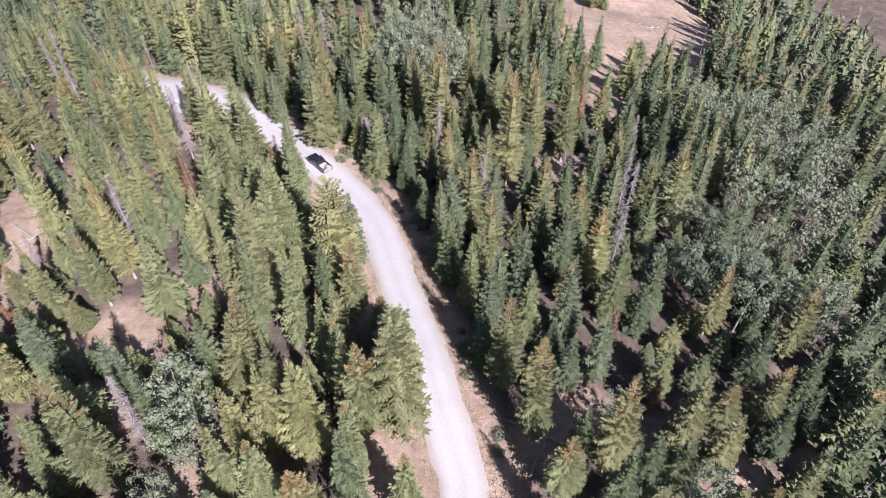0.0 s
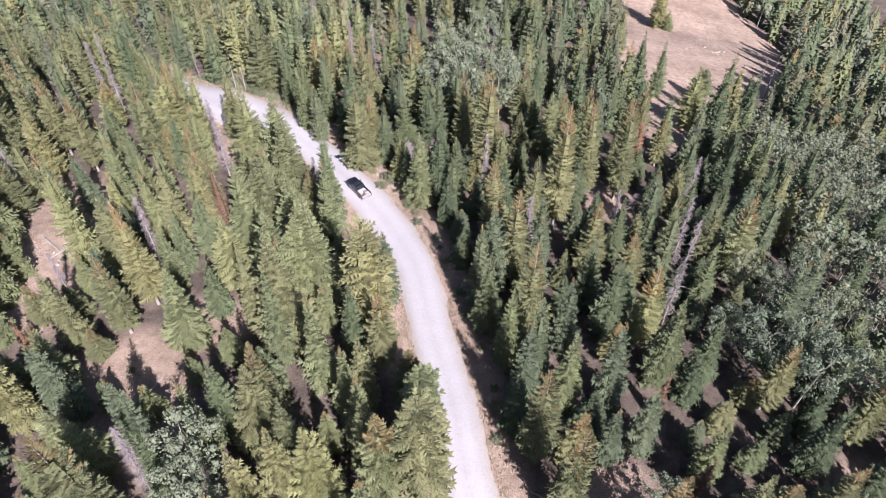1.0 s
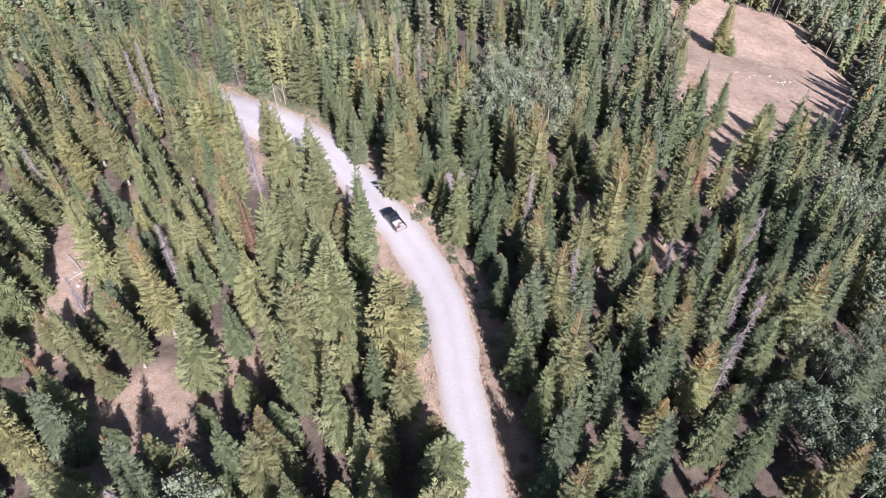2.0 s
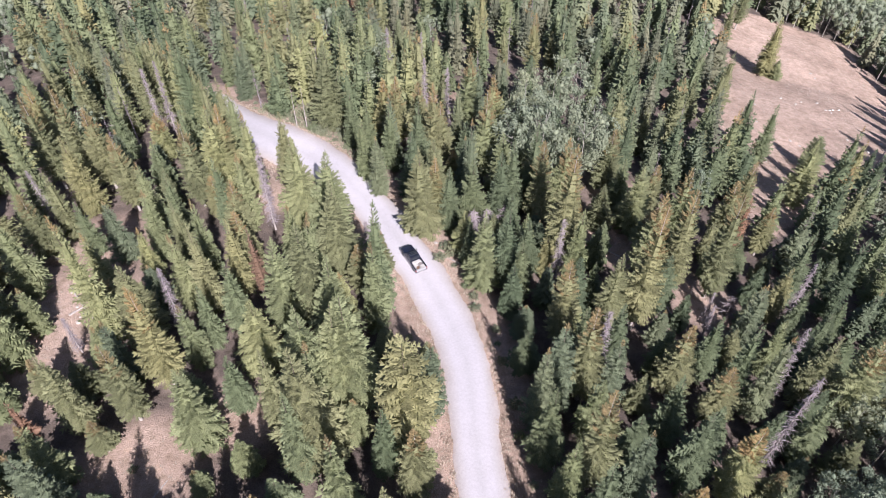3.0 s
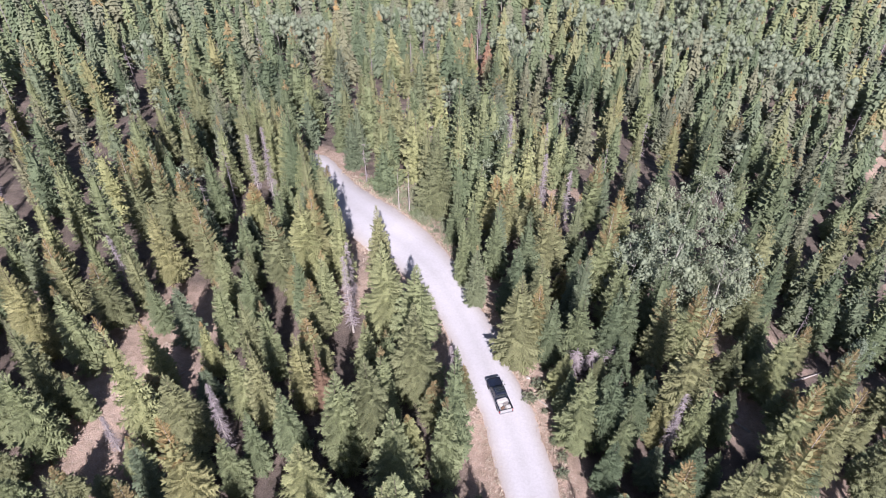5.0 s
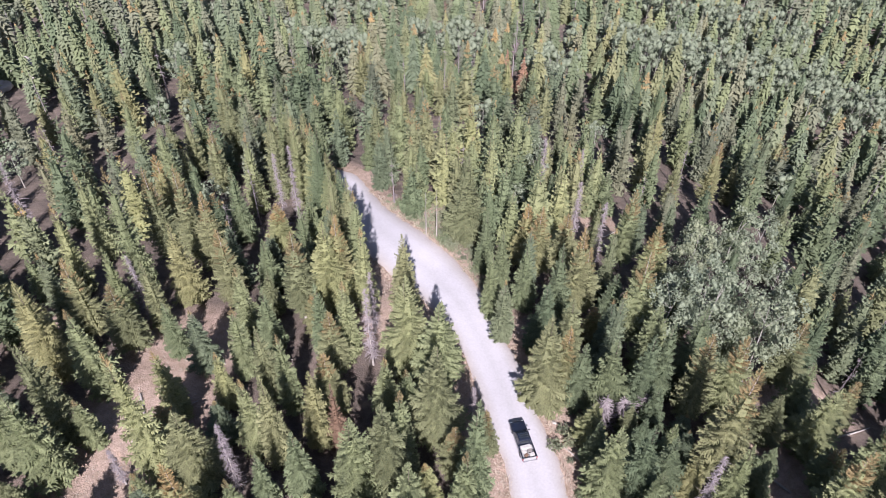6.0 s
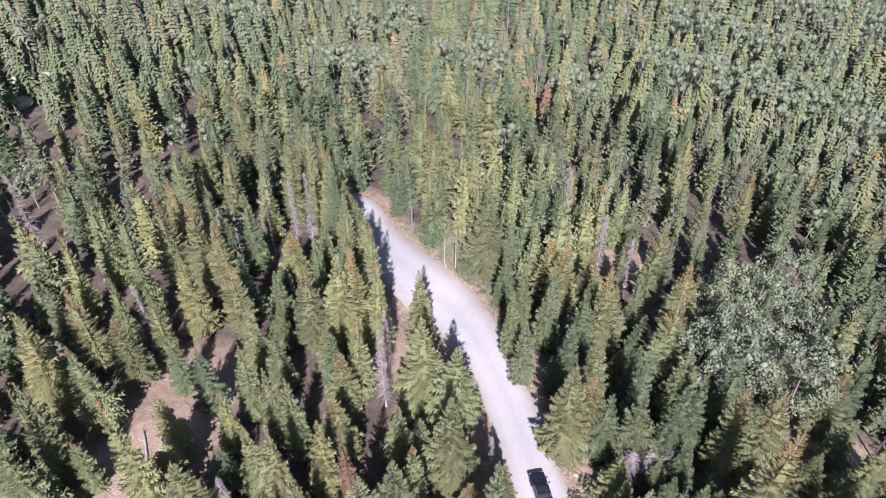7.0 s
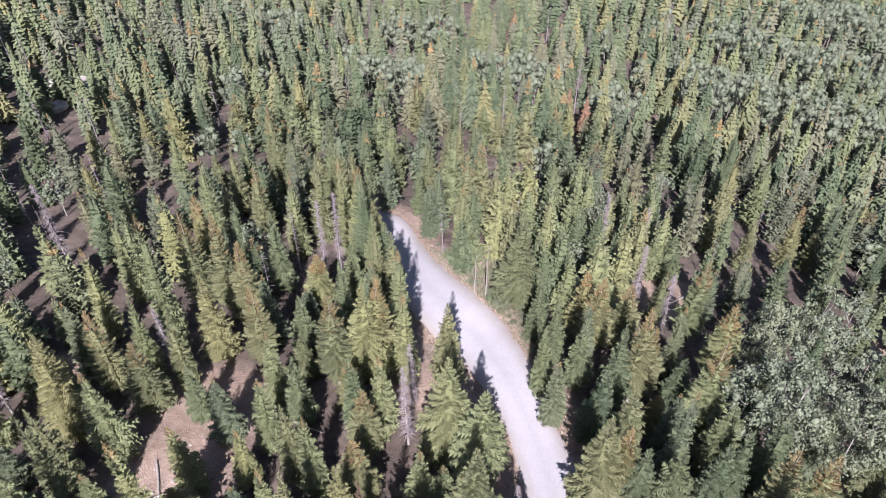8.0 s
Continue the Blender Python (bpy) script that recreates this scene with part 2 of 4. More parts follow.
# the gravel road: crowned, with ragged edges
rng = np.random.default_rng(3)
ACROSS = np.array([-1.12, -1.0, -0.72, -0.36, 0.0, 0.36, 0.72, 1.0, 1.12])
CROWN = np.array([-0.16, 0.0, 0.06, 0.075, 0.10, 0.075, 0.06, 0.0, -0.16])
rag = np.convolve(rng.normal(0, 0.3, len(LINE) + 8), np.ones(5) / 5, "same")[:len(LINE)]
rag2 = np.convolve(rng.normal(0, 0.3, len(LINE) + 8), np.ones(5) / 5, "same")[:len(LINE)]
level = height(LINE[:, 0], LINE[:, 1])
rv = []
for k in range(len(LINE)):
    for a, c in zip(ACROSS, CROWN):
        off = a * HALF[k] + (rag[k] if a < -0.9 else rag2[k] if a > 0.9 else 0)
        rv.append((*(LINE[k] + NORMAL[k] * off), level[k] + c - 0.02))
rm = mesh_from("road", rv, grid_faces(len(ACROSS), len(LINE)), [GRAVEL], smooth=True)
uv = rm.uv_layers.new(name="across")
vi = np.empty(len(rm.loops), np.int32)
rm.loops.foreach_get("vertex_index", vi)
uv.data.foreach_set("uv", np.stack([(ACROSS[vi % 9] + 1.12) / 2.24, (vi // 9) * 0.2], 1).astype(np.float32).ravel())
road = tagged(new("road", rm), "pale sunlit gravel forest road with two worn wheel tracks", "road", kind="structure")


# ---- trees: shapes ----
def tube(points, radii, sides=6):
    """Rings of vertices round a line, and quads split in triangles."""
    p, v, f = np.array(points, float), [], []
    for i, (c, r) in enumerate(zip(p, radii)):
        d = p[min(i + 1, len(p) - 1)] - p[max(i - 1, 0)]
        d /= np.linalg.norm(d)
        a = np.cross(d, (0.3, 0.9, 0.1))
        a /= np.linalg.norm(a)
        e = np.cross(d, a)
        for k in range(sides):
            t = 2 * math.pi * k / sides
            v.append(c + r * (a * math.cos(t) + e * math.sin(t)))
    for i in range(len(p) - 1):
        for k in range(sides):
            q, w = i * sides + k, i * sides + (k + 1) % sides
            f += [(q, w, w + sides), (q, w + sides, q + sides)]
    return np.array(v), np.array(f)


def joined(pieces):
    v, f, m, at = [], [], [], 0
    for pv, pf, pm in pieces:
        v.append(pv), f.append(pf + at), m.append(np.full(len(pf), pm) if np.isscalar(pm) else pm)
        at += len(pv)
    return np.concatenate(v), np.concatenate(f), np.concatenate(m)


def conifer_crown(r, H, R, levels, around, teeth=4, power=0.9, low=0.05, cones=0.0, gaps=0.05, core=0.5, width=0.34):
    """Tiers of boughs round a dense core. Each bough is a flat serrated frond along a spine; material 1 marks the cone-laden top."""
    v, f, mat = [], [], []
    turn = r.uniform(0, 6.28)
    lean = r.normal(0, 0.012, 2)
    lobes, swell = r.uniform(0, 6.28, 2), r.uniform(0.05, 0.16)
    reach_at = lambda s: R * (1 - s) ** power * min(1.0, 0.62 + 2.6 * (s - low)) + 0.05
    for i in range(levels):
        s = low + (0.975 - low) * (i + 0.7 * r.random()) / levels
        reach = reach_at(s) * r.uniform(0.84, 1.14)
        here = max(4, int(round(around * (0.42 + 0.58 * reach / R))))
        turn += 2.4
        top = s > 1 - cones * r.uniform(0.6, 1.2)
        for j in range(here):
            if r.random() < gaps:
                continue
            a = turn + 6.283 * (j + r.uniform(-0.3, 0.3)) / here
            q = reach * r.uniform(0.72, 1.12) * (1 + swell * math.sin(2 * a + lobes[0] + 5 * s))
            slope = 1.05 * s - 0.46 + r.uniform(-0.14, 0.14)
            roll = r.uniform(-0.3, 0.3)
            h = np.array((math.cos(a), math.sin(a), 0.0))
            p = np.array((-math.sin(a), math.cos(a), roll))
            root = np.array((lean[0] * s * H, lean[1] * s * H, s * H + r.uniform(-0.45, 0.45) * H / levels))
            along = lambda u: root + h * q * u + np.array((0, 0, q * (slope * u + 0.20 * u * u)))
            n = len(v)
            steps = np.linspace(0.22, 0.96, teeth + 1)
            v += [along(u) for u in steps]
            kind = 1 if top and r.random() < 0.85 else 0
            for k in range(teeth):
                u = 0.5 * (steps[k] + steps[k + 1])
                w = width * q * (0.50 + 0.9 * u - 1.05 * u * u) * 1.45 + 0.05
                for side in (-1, 1):
                    m = len(v)
                    v.append(along(u + 0.16 + 0.05 * r.random()) + side * p * w * r.uniform(0.75, 1.2) + np.array((0, 0, -0.30 * w + r.uniform(-0.05, 0.05))))
                    f.append((n + k, n + k + 1, m) if side < 0 else (n + k + 1, n + k, m))
                    mat.append(kind)
            m = len(v)
            v += [along(0.90) - p * 0.10 * q - np.array((0, 0, 0.04)), along(0.90) + p * 0.10 * q - np.array((0, 0, 0.04)), along(1.10)]
            f.append((m, m + 1, m + 2))
            mat.append(kind)
    # the leader
    m, c = len(v), np.array((lean[0] * H, lean[1] * H, 0.0))
    for k in range(3):
        v.append(c + (0.10 * math.cos(2.1 * k), 0.10 * math.sin(2.1 * k), 0.93 * H))
    v.append(c + (0, 0, 1.0 * H))
    f += [(m, m + 1, m + 3), (m + 1, m + 2, m + 3), (m + 2, m, m + 3)]
    mat += [1 if cones else 0] * 3
    rings, sides = 6, 6
    for i in range(rings):
        s = low + (0.80 - low) * i / (rings - 1)
        for k in range(sides):
            q = core * reach_at(s) * r.uniform(0.6, 1.3)
            v.append(np.array((lean[0] * s * H + q * math.cos(6.283 * k / sides), lean[1] * s * H + q * math.sin(6.283 * k / sides), s * H - 0.25 * q)))
    n = len(v) - rings * sides
    for i in range(rings - 1):
        for k in range(sides):
            a, b = n + i * sides + k, n + i * sides + (k + 1) % sides
            f += [(a, b, b + sides), (a, b + sides, a + sides)]
            mat += [0, 0]
    return np.array(v), np.array(f), np.array(mat)


def conifer_trunk(r, H, width=0.2, sides=6):
    z = np.array([-0.4, 0.25, 0.3 * H, 0.65 * H, 0.97 * H])
    return tube([(r.normal(0, 0.03), r.normal(0, 0.03), q) for q in z], [width * 1.35, width, width * 0.68, width * 0.24, 0.012], sides)


def blades(starts, ends, wide):
    """A thin three-sided twig from each start to each end."""
    v, f = [], []
    for a, b, w in zip(starts, ends, wide):
        d = b - a
        s = np.cross(d, (0.2, 0.1, 1.0))
        s *= w / max(1e-6, np.linalg.norm(s))
        at = len(v)
        v += [a + s, a - s, a + np.array((0, 0, 1.6 * w)), b]
        f += [(at, at + 1, at + 3), (at + 1, at + 2, at + 3), (at + 2, at, at + 3)]
    return np.array(v), np.array(f)


def snag_twigs(r, H, R, count):
    st, en, w = [], [], []
    for _ in range(count):
        s = r.uniform(0.12, 0.97)
        a, L = r.uniform(0, 6.28), R * (1 - s) ** 0.6 * r.uniform(0.45, 1.1) + 0.15
        p = np.array((0, 0, s * H))
        q = p + np.array((math.cos(a) * L, math.sin(a) * L, L * r.uniform(-0.75, 0.15)))
        st.append(p), en.append(q), w.append(0.048)
        for _ in range(2):
            m = p + (q - p) * r.uniform(0.35, 0.8)
            st.append(m), en.append(m + np.array((r.normal(0, 0.25), r.normal(0, 0.25), -r.uniform(0.05, 0.4)))), w.append(0.022)
    return blades(st, en, w)


def lump():
    bm = bmesh.new()
    bmesh.ops.create_icosphere(bm, subdivisions=1, radius=1.0)
    out = np.array([q.co for q in bm.verts]), np.array([[q.index for q in t.verts] for t in bm.faces])
    bm.free()
    return out


LUMP = lump()


def aspen_parts(r, H, R, leaves, size, clump_count=44):
    """Trunk with limbs, and leaves in uneven clumps."""
    bend = r.normal(0, 0.5, 2)
    line = [np.array((bend[0] * (q ** 2), bend[1] * (q ** 2), q * H)) for q in (-0.03, 0.15, 0.4, 0.65, 0.9)]
    wood = [(*tube(line, [0.15, 0.12, 0.09, 0.05, 0.02], 5), 0)]
    clumps = []
    for i in range(clump_count):
        q = r.uniform(0.36, 0.98)
        a, spread = r.uniform(0, 6.28), R * math.sin(math.pi * min(1, (q - 0.22) / 0.86)) ** 0.7 * math.sqrt(r.uniform(0.15, 1.0))
        c = np.array((bend[0] * q * q + math.cos(a) * spread, bend[1] * q * q + math.sin(a) * spread, q * H))
        clumps.append((c, R * r.uniform(0.75, 1.5) * clump_count ** -0.5 * 1.35))
        if i < 8:
            base = np.array((bend[0] * q * q * 0.6, bend[1] * q * q * 0.6, q * H - 0.16 * H))
            wood.append((*tube([base, (base + c) / 2 + (0, 0, 0.1), c], [0.04, 0.025, 0.01], 3), 0))
    # a lumpy body of leaves in each clump, and single leaves standing out round it
    body = []
    for c, rad in clumps:
        full = (0.35, 0.80) if clump_count < 12 else (0.25, 0.62)
        body.append((np.array([q * rad * r.uniform(*full) + c for q in LUMP[0]]), LUMP[1], 0))
    v = []
    for i in range(leaves):
        c, rad = clumps[i % len(clumps)]
        d = r.normal(0, 1, 3)
        d[2] = d[2] * 0.8 + 0.25
        d /= np.linalg.norm(d)
        p = c + d * rad * r.uniform(0.65, 1.25)
        face = d + r.normal(0, 0.55, 3)
        a = np.cross(face, r.normal(0, 1, 3))
        b = np.cross(face, a)
        a *= size * r.uniform(0.6, 1.2) / np.linalg.norm(a)
        b *= size * 0.7 * r.uniform(0.6, 1.2) / np.linalg.norm(b)
        v += [p - a, p + b, p + a, p - b]
    f = np.arange(len(v)).reshape(-1, 4)
    return joined(wood)[:2], joined([(np.array(v), np.concatenate([f[:, :3], f[:, [0, 2, 3]]]), 0), *body])[:2]


# ---- trees: things, built once in each shape and copied ----
def part(name, me, parent, label=""):
    ob = new(name, me)
    ob.parent = parent
    return tagged(ob, label) if label else ob


SHAPES = {}


def shape(kind):
    """The meshes of one shape of tree, 15 m high (aspen 11 m), made when first wanted."""
    if kind in SHAPES:
        return SHAPES[kind]
    form, number = kind
    r = np.random.default_rng(100 + 17 * number + len(form))
    if form in ("fir", "spruce", "golden", "rust", "pine"):
        tint = {"fir": NEEDLES[number % 5], "spruce": NEEDLES[1 if number % 3 else 4], "golden": NEEDLES[(4, 4, 1)[number % 3]], "rust": RUST, "pine": NEEDLES[4 if number % 2 else 1]}[form]
        spec = {"fir": dict(R=2.6, levels=42, around=10, teeth=4, width=0.28, power=0.86, cones=0.12 if number % 2 else 0.0),
                "spruce": dict(R=3.35, levels=42, around=13, teeth=5, width=0.21, power=0.94),
                "golden": dict(R=3.0, levels=42, around=13, teeth=5, width=0.21, power=0.80, cones=0.36, low=0.14),
                "rust": dict(R=1.35, levels=26, around=8, power=0.75, gaps=0.3),
                "pine": dict(R=2.9, levels=32, around=12, teeth=4, width=0.24, power=0.5, gaps=0.15, low=0.12)}[form]
        v, f, m = conifer_crown(r, 15.0, **spec)
        crown = mesh_from("crown", v, f, [tint, CONES], m)
        trunk = mesh_from("trunk", *conifer_trunk(r, 15.0, 0.26 if form == "golden" else 0.2), [DEAD_WOOD if form == "golden" else BARK], smooth=True)
    elif form == "snag":
        crown = mesh_from("twig_crown", *snag_twigs(r, 15.0, 1.35, 290), [TWIGS])
        trunk = mesh_from("trunk", *conifer_trunk(r, 15.0, 0.17), [DEAD_WOOD], smooth=True)
    elif form == "pole":
        crown = mesh_from("twig_crown", *snag_twigs(r, 15.0, 0.45, 14), [TWIGS])
        trunk = mesh_from("trunk", *conifer_trunk(r, 15.0, 0.16), [DEAD_WOOD], smooth=True)
    else:
        wood, leaf = aspen_parts(r, 11.0, 2.8, 2300, 0.135)
        crown = mesh_from("crown", *leaf, [ASPEN], smooth=True)
        trunk = mesh_from("trunk", *wood, [PALE_BARK], smooth=True)
    SHAPES[kind] = (trunk, crown)
    return SHAPES[kind]


LOOKS = {"fir": ("fir_tree", "narrow green fir with dense drooping boughs on the slope", "conifer"),
         "spruce": ("spruce_tree", "broad light green spruce in full sun", "conifer"),
         "golden": ("cone_laden_fir", "big fir with a yellow-brown cone-laden top", "conifer"),
         "rust": ("dead_fir", "dead fir with rust-red needles", "dead tree"),
         "pine": ("pine_tree", "bushy yellow-green pine with open ragged boughs", "conifer"),
         "snag": ("snag", "standing dead conifer with bare grey twigs", "dead tree"),
         "pole": ("dead_pine", "bleached bare standing trunk almost without twigs", "dead tree"),
         "aspen": ("aspen_tree", "grey-green aspen with pale trunk and airy crown", "aspen")}
FIRST, STANDING = {}, []


def plant(form, x, y, tall, wide=1.0, number=None, r=random):
    """A tree as a thing of its own: an Empty at its foot, trunk and crown under it."""
    number = r.randrange(5) if number is None else number
    kind = (form, number % (2 if form in ("rust", "pine", "pole") else 4 if form in ("snag", "aspen") else 5))
    full = 11.0 if form == "aspen" else 15.0
    m = pose(x, y, float(height(x, y)), r.uniform(-0.8, 0.8), r.uniform(-0.8, 0.8), r.uniform(0, 360)) @ Matrix.Diagonal((wide, wide, tall / full, 1))
    STANDING.append((x, y))
    if kind in FIRST:
        return copy_thing(FIRST[kind], m @ Matrix.Diagonal((*(1 / c for c in FIRST[kind].scale), 1)))
    trunk, crown = shape(kind)
    name, label, category = LOOKS[form]
    ob = tagged(new(name), label, category, "trees of the forest")
    part("trunk", trunk, ob)
    top = part(crown.name.split(".")[0], crown, ob)
    if form in ("snag", "pole"):
        tagged(top, "bare dead grey twigs", kind="stuff")
    FIRST[kind] = copy_thing(ob, m)
    for o in (*ob.children, ob):
        bpy.data.objects.remove(o)
    return FIRST[kind]


def stand(form, rows, wide=1.0, tones=None):
    """Trees by foot and by the level of their tips."""
    for x, y, top in rows:
        tall = top - float(height(x, y))
        plant(form, x, y, tall, wide * random.uniform(0.9, 1.1) * (0.6 + 0.4 * tall / 15), random.choice(tones) if tones else None)


# west of the road; lighter needle tones on the firs paint in lens glare
stand("golden", [(-33.2, 31.0, 23.6), (-8.2, 37.9, 19.1), (-21.2, 44.1, 18.7), (-11.0, 54.8, 14.0), (-42.4, 55.7, 15.2), (-41.0, 60.7, 18.5), (-75.2, 77.1, 11.4),
     (-44.4, 86.7, 9.4), (-54.2, 93.3, 11.9), (-79.6, 94.4, 12.0), (-71.3, 95.7, 10.1), (-51.4, 98.4, 11.9), (-84.1, 100.3, 9.0), (-86.6, 113.3, 5.4)], 0.88)
stand("spruce", [(-13.9, 35.5, 19.1), (-21.6, 42.1, 17.6), (-22.5, 56.5, 20.0), (-24.9, 62.6, 18.1), (-21.7, 63.5, 18.0), (-20.6, 64.3, 18.7), (-32.1, 66.1, 12.0),
     (-25.0, 71.3, 15.1), (-32.1, 72.6, 15.1), (-30.2, 75.8, 15.3), (-29.3, 84.5, 14.0), (-51.7, 96.6, 12.3), (-67.5, 118.1, 3.8)], 1.08)
stand("fir", [(-9.1, 29.7, 18.0), (-9.1, 32.8, 16.3), (-20.2, 33.9, 17.4), (-17.7, 36.1, 17.5), (-17.5, 39.3, 17.3), (-14.9, 42.8, 8.9), (-25.8, 43.4, 15.5),
     (-13.5, 46.8, 14.8), (-11.9, 48.5, 14.6), (-22.8, 53.9, 16.8), (-14.8, 56.4, 12.7), (-63.8, 64.0, 17.4), (-39.4, 64.5, 11.7), (-61.6, 65.2, 7.6),
     (-51.6, 65.6, 21.5), (-39.3, 67.6, 10.9), (-56.3, 72.6, 10.8), (-41.9, 72.9, 15.0), (-40.0, 77.0, 12.0), (-30.3, 78.8, 12.6), (-48.7, 79.9, 11.2),
     (-63.5, 79.9, 7.5), (-74.4, 81.4, 10.1), (-69.2, 82.7, 9.2), (-33.0, 85.0, 7.2), (-57.8, 86.8, 9.6), (-46.9, 88.4, 11.5), (-44.8, 90.0, 10.8),
     (-60.3, 102.2, 7.1), (-54.7, 102.5, 10.3)], 0.82, tones=(1, 4, 0, 1))
stand("fir", [(-73.9, 104.2, 8.3), (-124.9, 114.5, 4.8), (-108.7, 115.2, 4.7), (-96.4, 117.2, 3.8)], 0.82, tones=(1, 4, 0, 1))
stand("snag", [(-31.6, 35.7, 16.1), (-71.8, 82.9, 8.9), (-106.3, 90.2, 8.7), (-44.4, 95.4, 8.0), (-69.9, 109.3, 8.5), (-69.7, 112.3, 8.1)], 1.0)
stand("pine", [(-5.5, 46.3, 12.6), (-13.2, 59.9, 19.3)], 1.1)
stand("rust", [(-37.7, 77.8, 10.5)], 0.9)
stand("aspen", [(-25.5, 36.3, 16.7)], 1.25)
stand("spruce", [(-32.8, 91.4, 12.6), (-37.4, 92.3, 13.2)], 1.08)
stand("fir", [(-21.3, 30.4, 17), (-41.9, 34.4, 11.5), (-28.2, 34.6, 18.3), (-10.4, 40.1, 16.2), (-27.3, 40.7, 16.5), (-11.4, 42.9, 15.6), (-17, 50.2, 18.5),
     (-47.6, 53.5, 16), (-27.2, 58.8, 15.3), (-32.3, 59.8, 11.2), (-23.3, 60.2, 15.2), (-37.2, 70.9, 12.5), (-45, 73, 12.5), (-21.3, 75.3, 14.4),
     (-52, 76.2, 8.8), (-22, 78.5, 17.6), (-45.5, 79.5, 12), (-84.9, 83.2, 11.7), (-35.7, 84.6, 8.5), (-77, 87, 17.8), (-89, 90.6, 10.7), (-47.8, 98.7, 11.2),
     (-113.8, 101.5, 4), (-52.8, 104.3, 11), (-91.2, 107.2, 9), (-59.5, 108.5, 9.5), (-78.7, 112.8, 6.8), (-66.4, 115.2, 9), (-70, 117.6, 8.4),
     (-78.5, 118.5, 8)], 0.82, tones=(1, 4, 0, 1))
stand("fir", [(-74, 119, 7.5)], 0.82, tones=(1, 4, 0, 1))
stand("pine", [(-4.6, 38.6, 20.5)], 1.1)
stand("snag", [(-78.8, 89.2, 10), (-41.6, 90.5, 11)], 1.0)
stand("aspen", [(-25.5, 33, 15)], 1.25)
stand("golden", [(-63.7, 90.4, 10.6), (-75, 95.5, 13)], 0.88)
# east of the road and beyond the bend; firs darker, against the glare painted west
stand("golden", [(17.5, 33.9, 19.3), (36.3, 40.5, 10.7), (10.9, 43.7, 11.3), (6.9, 44.2, 16.9), (43.8, 51.5, 10.2), (34.4, 55.0, 9.8), (32.1, 55.3, 1.7),
     (24.4, 63.1, 4.3), (4.1, 71.4, 14.6), (14.5, 75.0, 10.1), (34.6, 77.2, 11.2), (1.0, 79.4, 12.0), (10.1, 84.9, 17.4), (15.1, 94.6, 11.9),
     (11.2, 95.3, 10.8), (-0.5, 95.8, 15.8), (-19.3, 98.0, 8.3), (15.6, 103.2, 8.8), (-4.6, 103.4, 9.4), (-1.2, 105.3, 9.4), (29.8, 109.3, -1.5),
     (-14.6, 112.3, 10.5), (12.4, 113.3, 0.1), (-23.1, 113.5, 9.5), (-22.3, 115.6, 5.1), (27.2, 117.6, -0.1), (-15.1, 124.5, 5.5)], 0.88)
stand("spruce", [(-20.9, 96.1, 11.5), (-44.1, 122.2, 9.2)], 1.08)
stand("fir", [(14.7, 35.1, 11.3), (36.8, 46.6, 12.0), (10.1, 51.7, 12.6), (15.2, 52.4, 14.6), (27.0, 58.0, 9.9), (7.0, 70.3, 11.2), (1.9, 73.4, 7.8),
     (24.5, 75.2, 11.2), (21.9, 77.2, 9.4), (13.3, 77.6, 6.3), (18.3, 79.0, 7.5), (26.9, 82.5, 4.8), (23.9, 85.3, 7.0), (-1.6, 85.4, 4.5), (-5.2, 86.5, 6.7),
     (4.3, 87.6, 3.7), (1.7, 92.4, 7.8), (-8.6, 94.7, 2.5), (-17.2, 97.7, 7.4), (-15.2, 102.5, 12.3), (-29.6, 103.7, 5.9), (-9.1, 104.8, 8.3),
     (-32.9, 107.3, 6.6), (-29.8, 111.5, 5.6), (-30.2, 113.7, 6.9)], 0.82, tones=(0, 2, 3, 2))
stand("snag", [(5.7, 73.8, 11.5), (-0.6, 89.7, 8.7)], 1.0)
stand("rust", [(24.1, 42.0, 7.5), (21.0, 51.8, 7.3)], 0.9)
stand("fir", [(17.2, 28.3, 17.3), (36.3, 37, 9.4), (40.3, 39.2, 8.5), (24.9, 44.2, 9.4), (5.3, 51.3, 15), (6.7, 54.8, 14.5), (3.4, 57, 13), (10.5, 60.2, 12),
     (1, 61.8, 13.4), (-0.1, 66.2, 13.5), (18.7, 68, 6.4), (13.8, 68.1, 10), (29, 70, 9.2), (3.5, 76.3, 8.8), (41, 88, 6), (37.6, 97.2, 6.6),
     (50.4, 97.6, 6.2), (32, 98.2, 5.2), (45, 102, 4), (-24.6, 110.3, 8.9), (-34.4, 113.9, 4.6), (-38.2, 116.5, 4.5), (-20.5, 120, 5.7), (7.6, 121, 3.6)], 0.82, tones=(0, 2, 3, 2))
stand("snag", [(24.1, 66.6, 16.5), (-24, 127, 4)], 1.0)
stand("aspen", [(47.3, 53, 7.7), (38.9, 55.9, 8.7), (33.9, 60.1, 8.2), (-10.8, 112.8, 6.4), (-5.7, 113.9, 8), (1, 114.4, 7.7), (-6.6, 117.7, 6.8), (-10.2, 127.8, 4.2)], 1.25)
stand("golden", [(9.7, 37.5, 19.2), (6, 59.9, 17.5), (20.6, 95, 12.3), (-30.8, 118.2, 6.8)], 0.88)
stand("pole", [(-50, 119.6, 1.2), (-48.4, 120.3, 2)], 1.0)
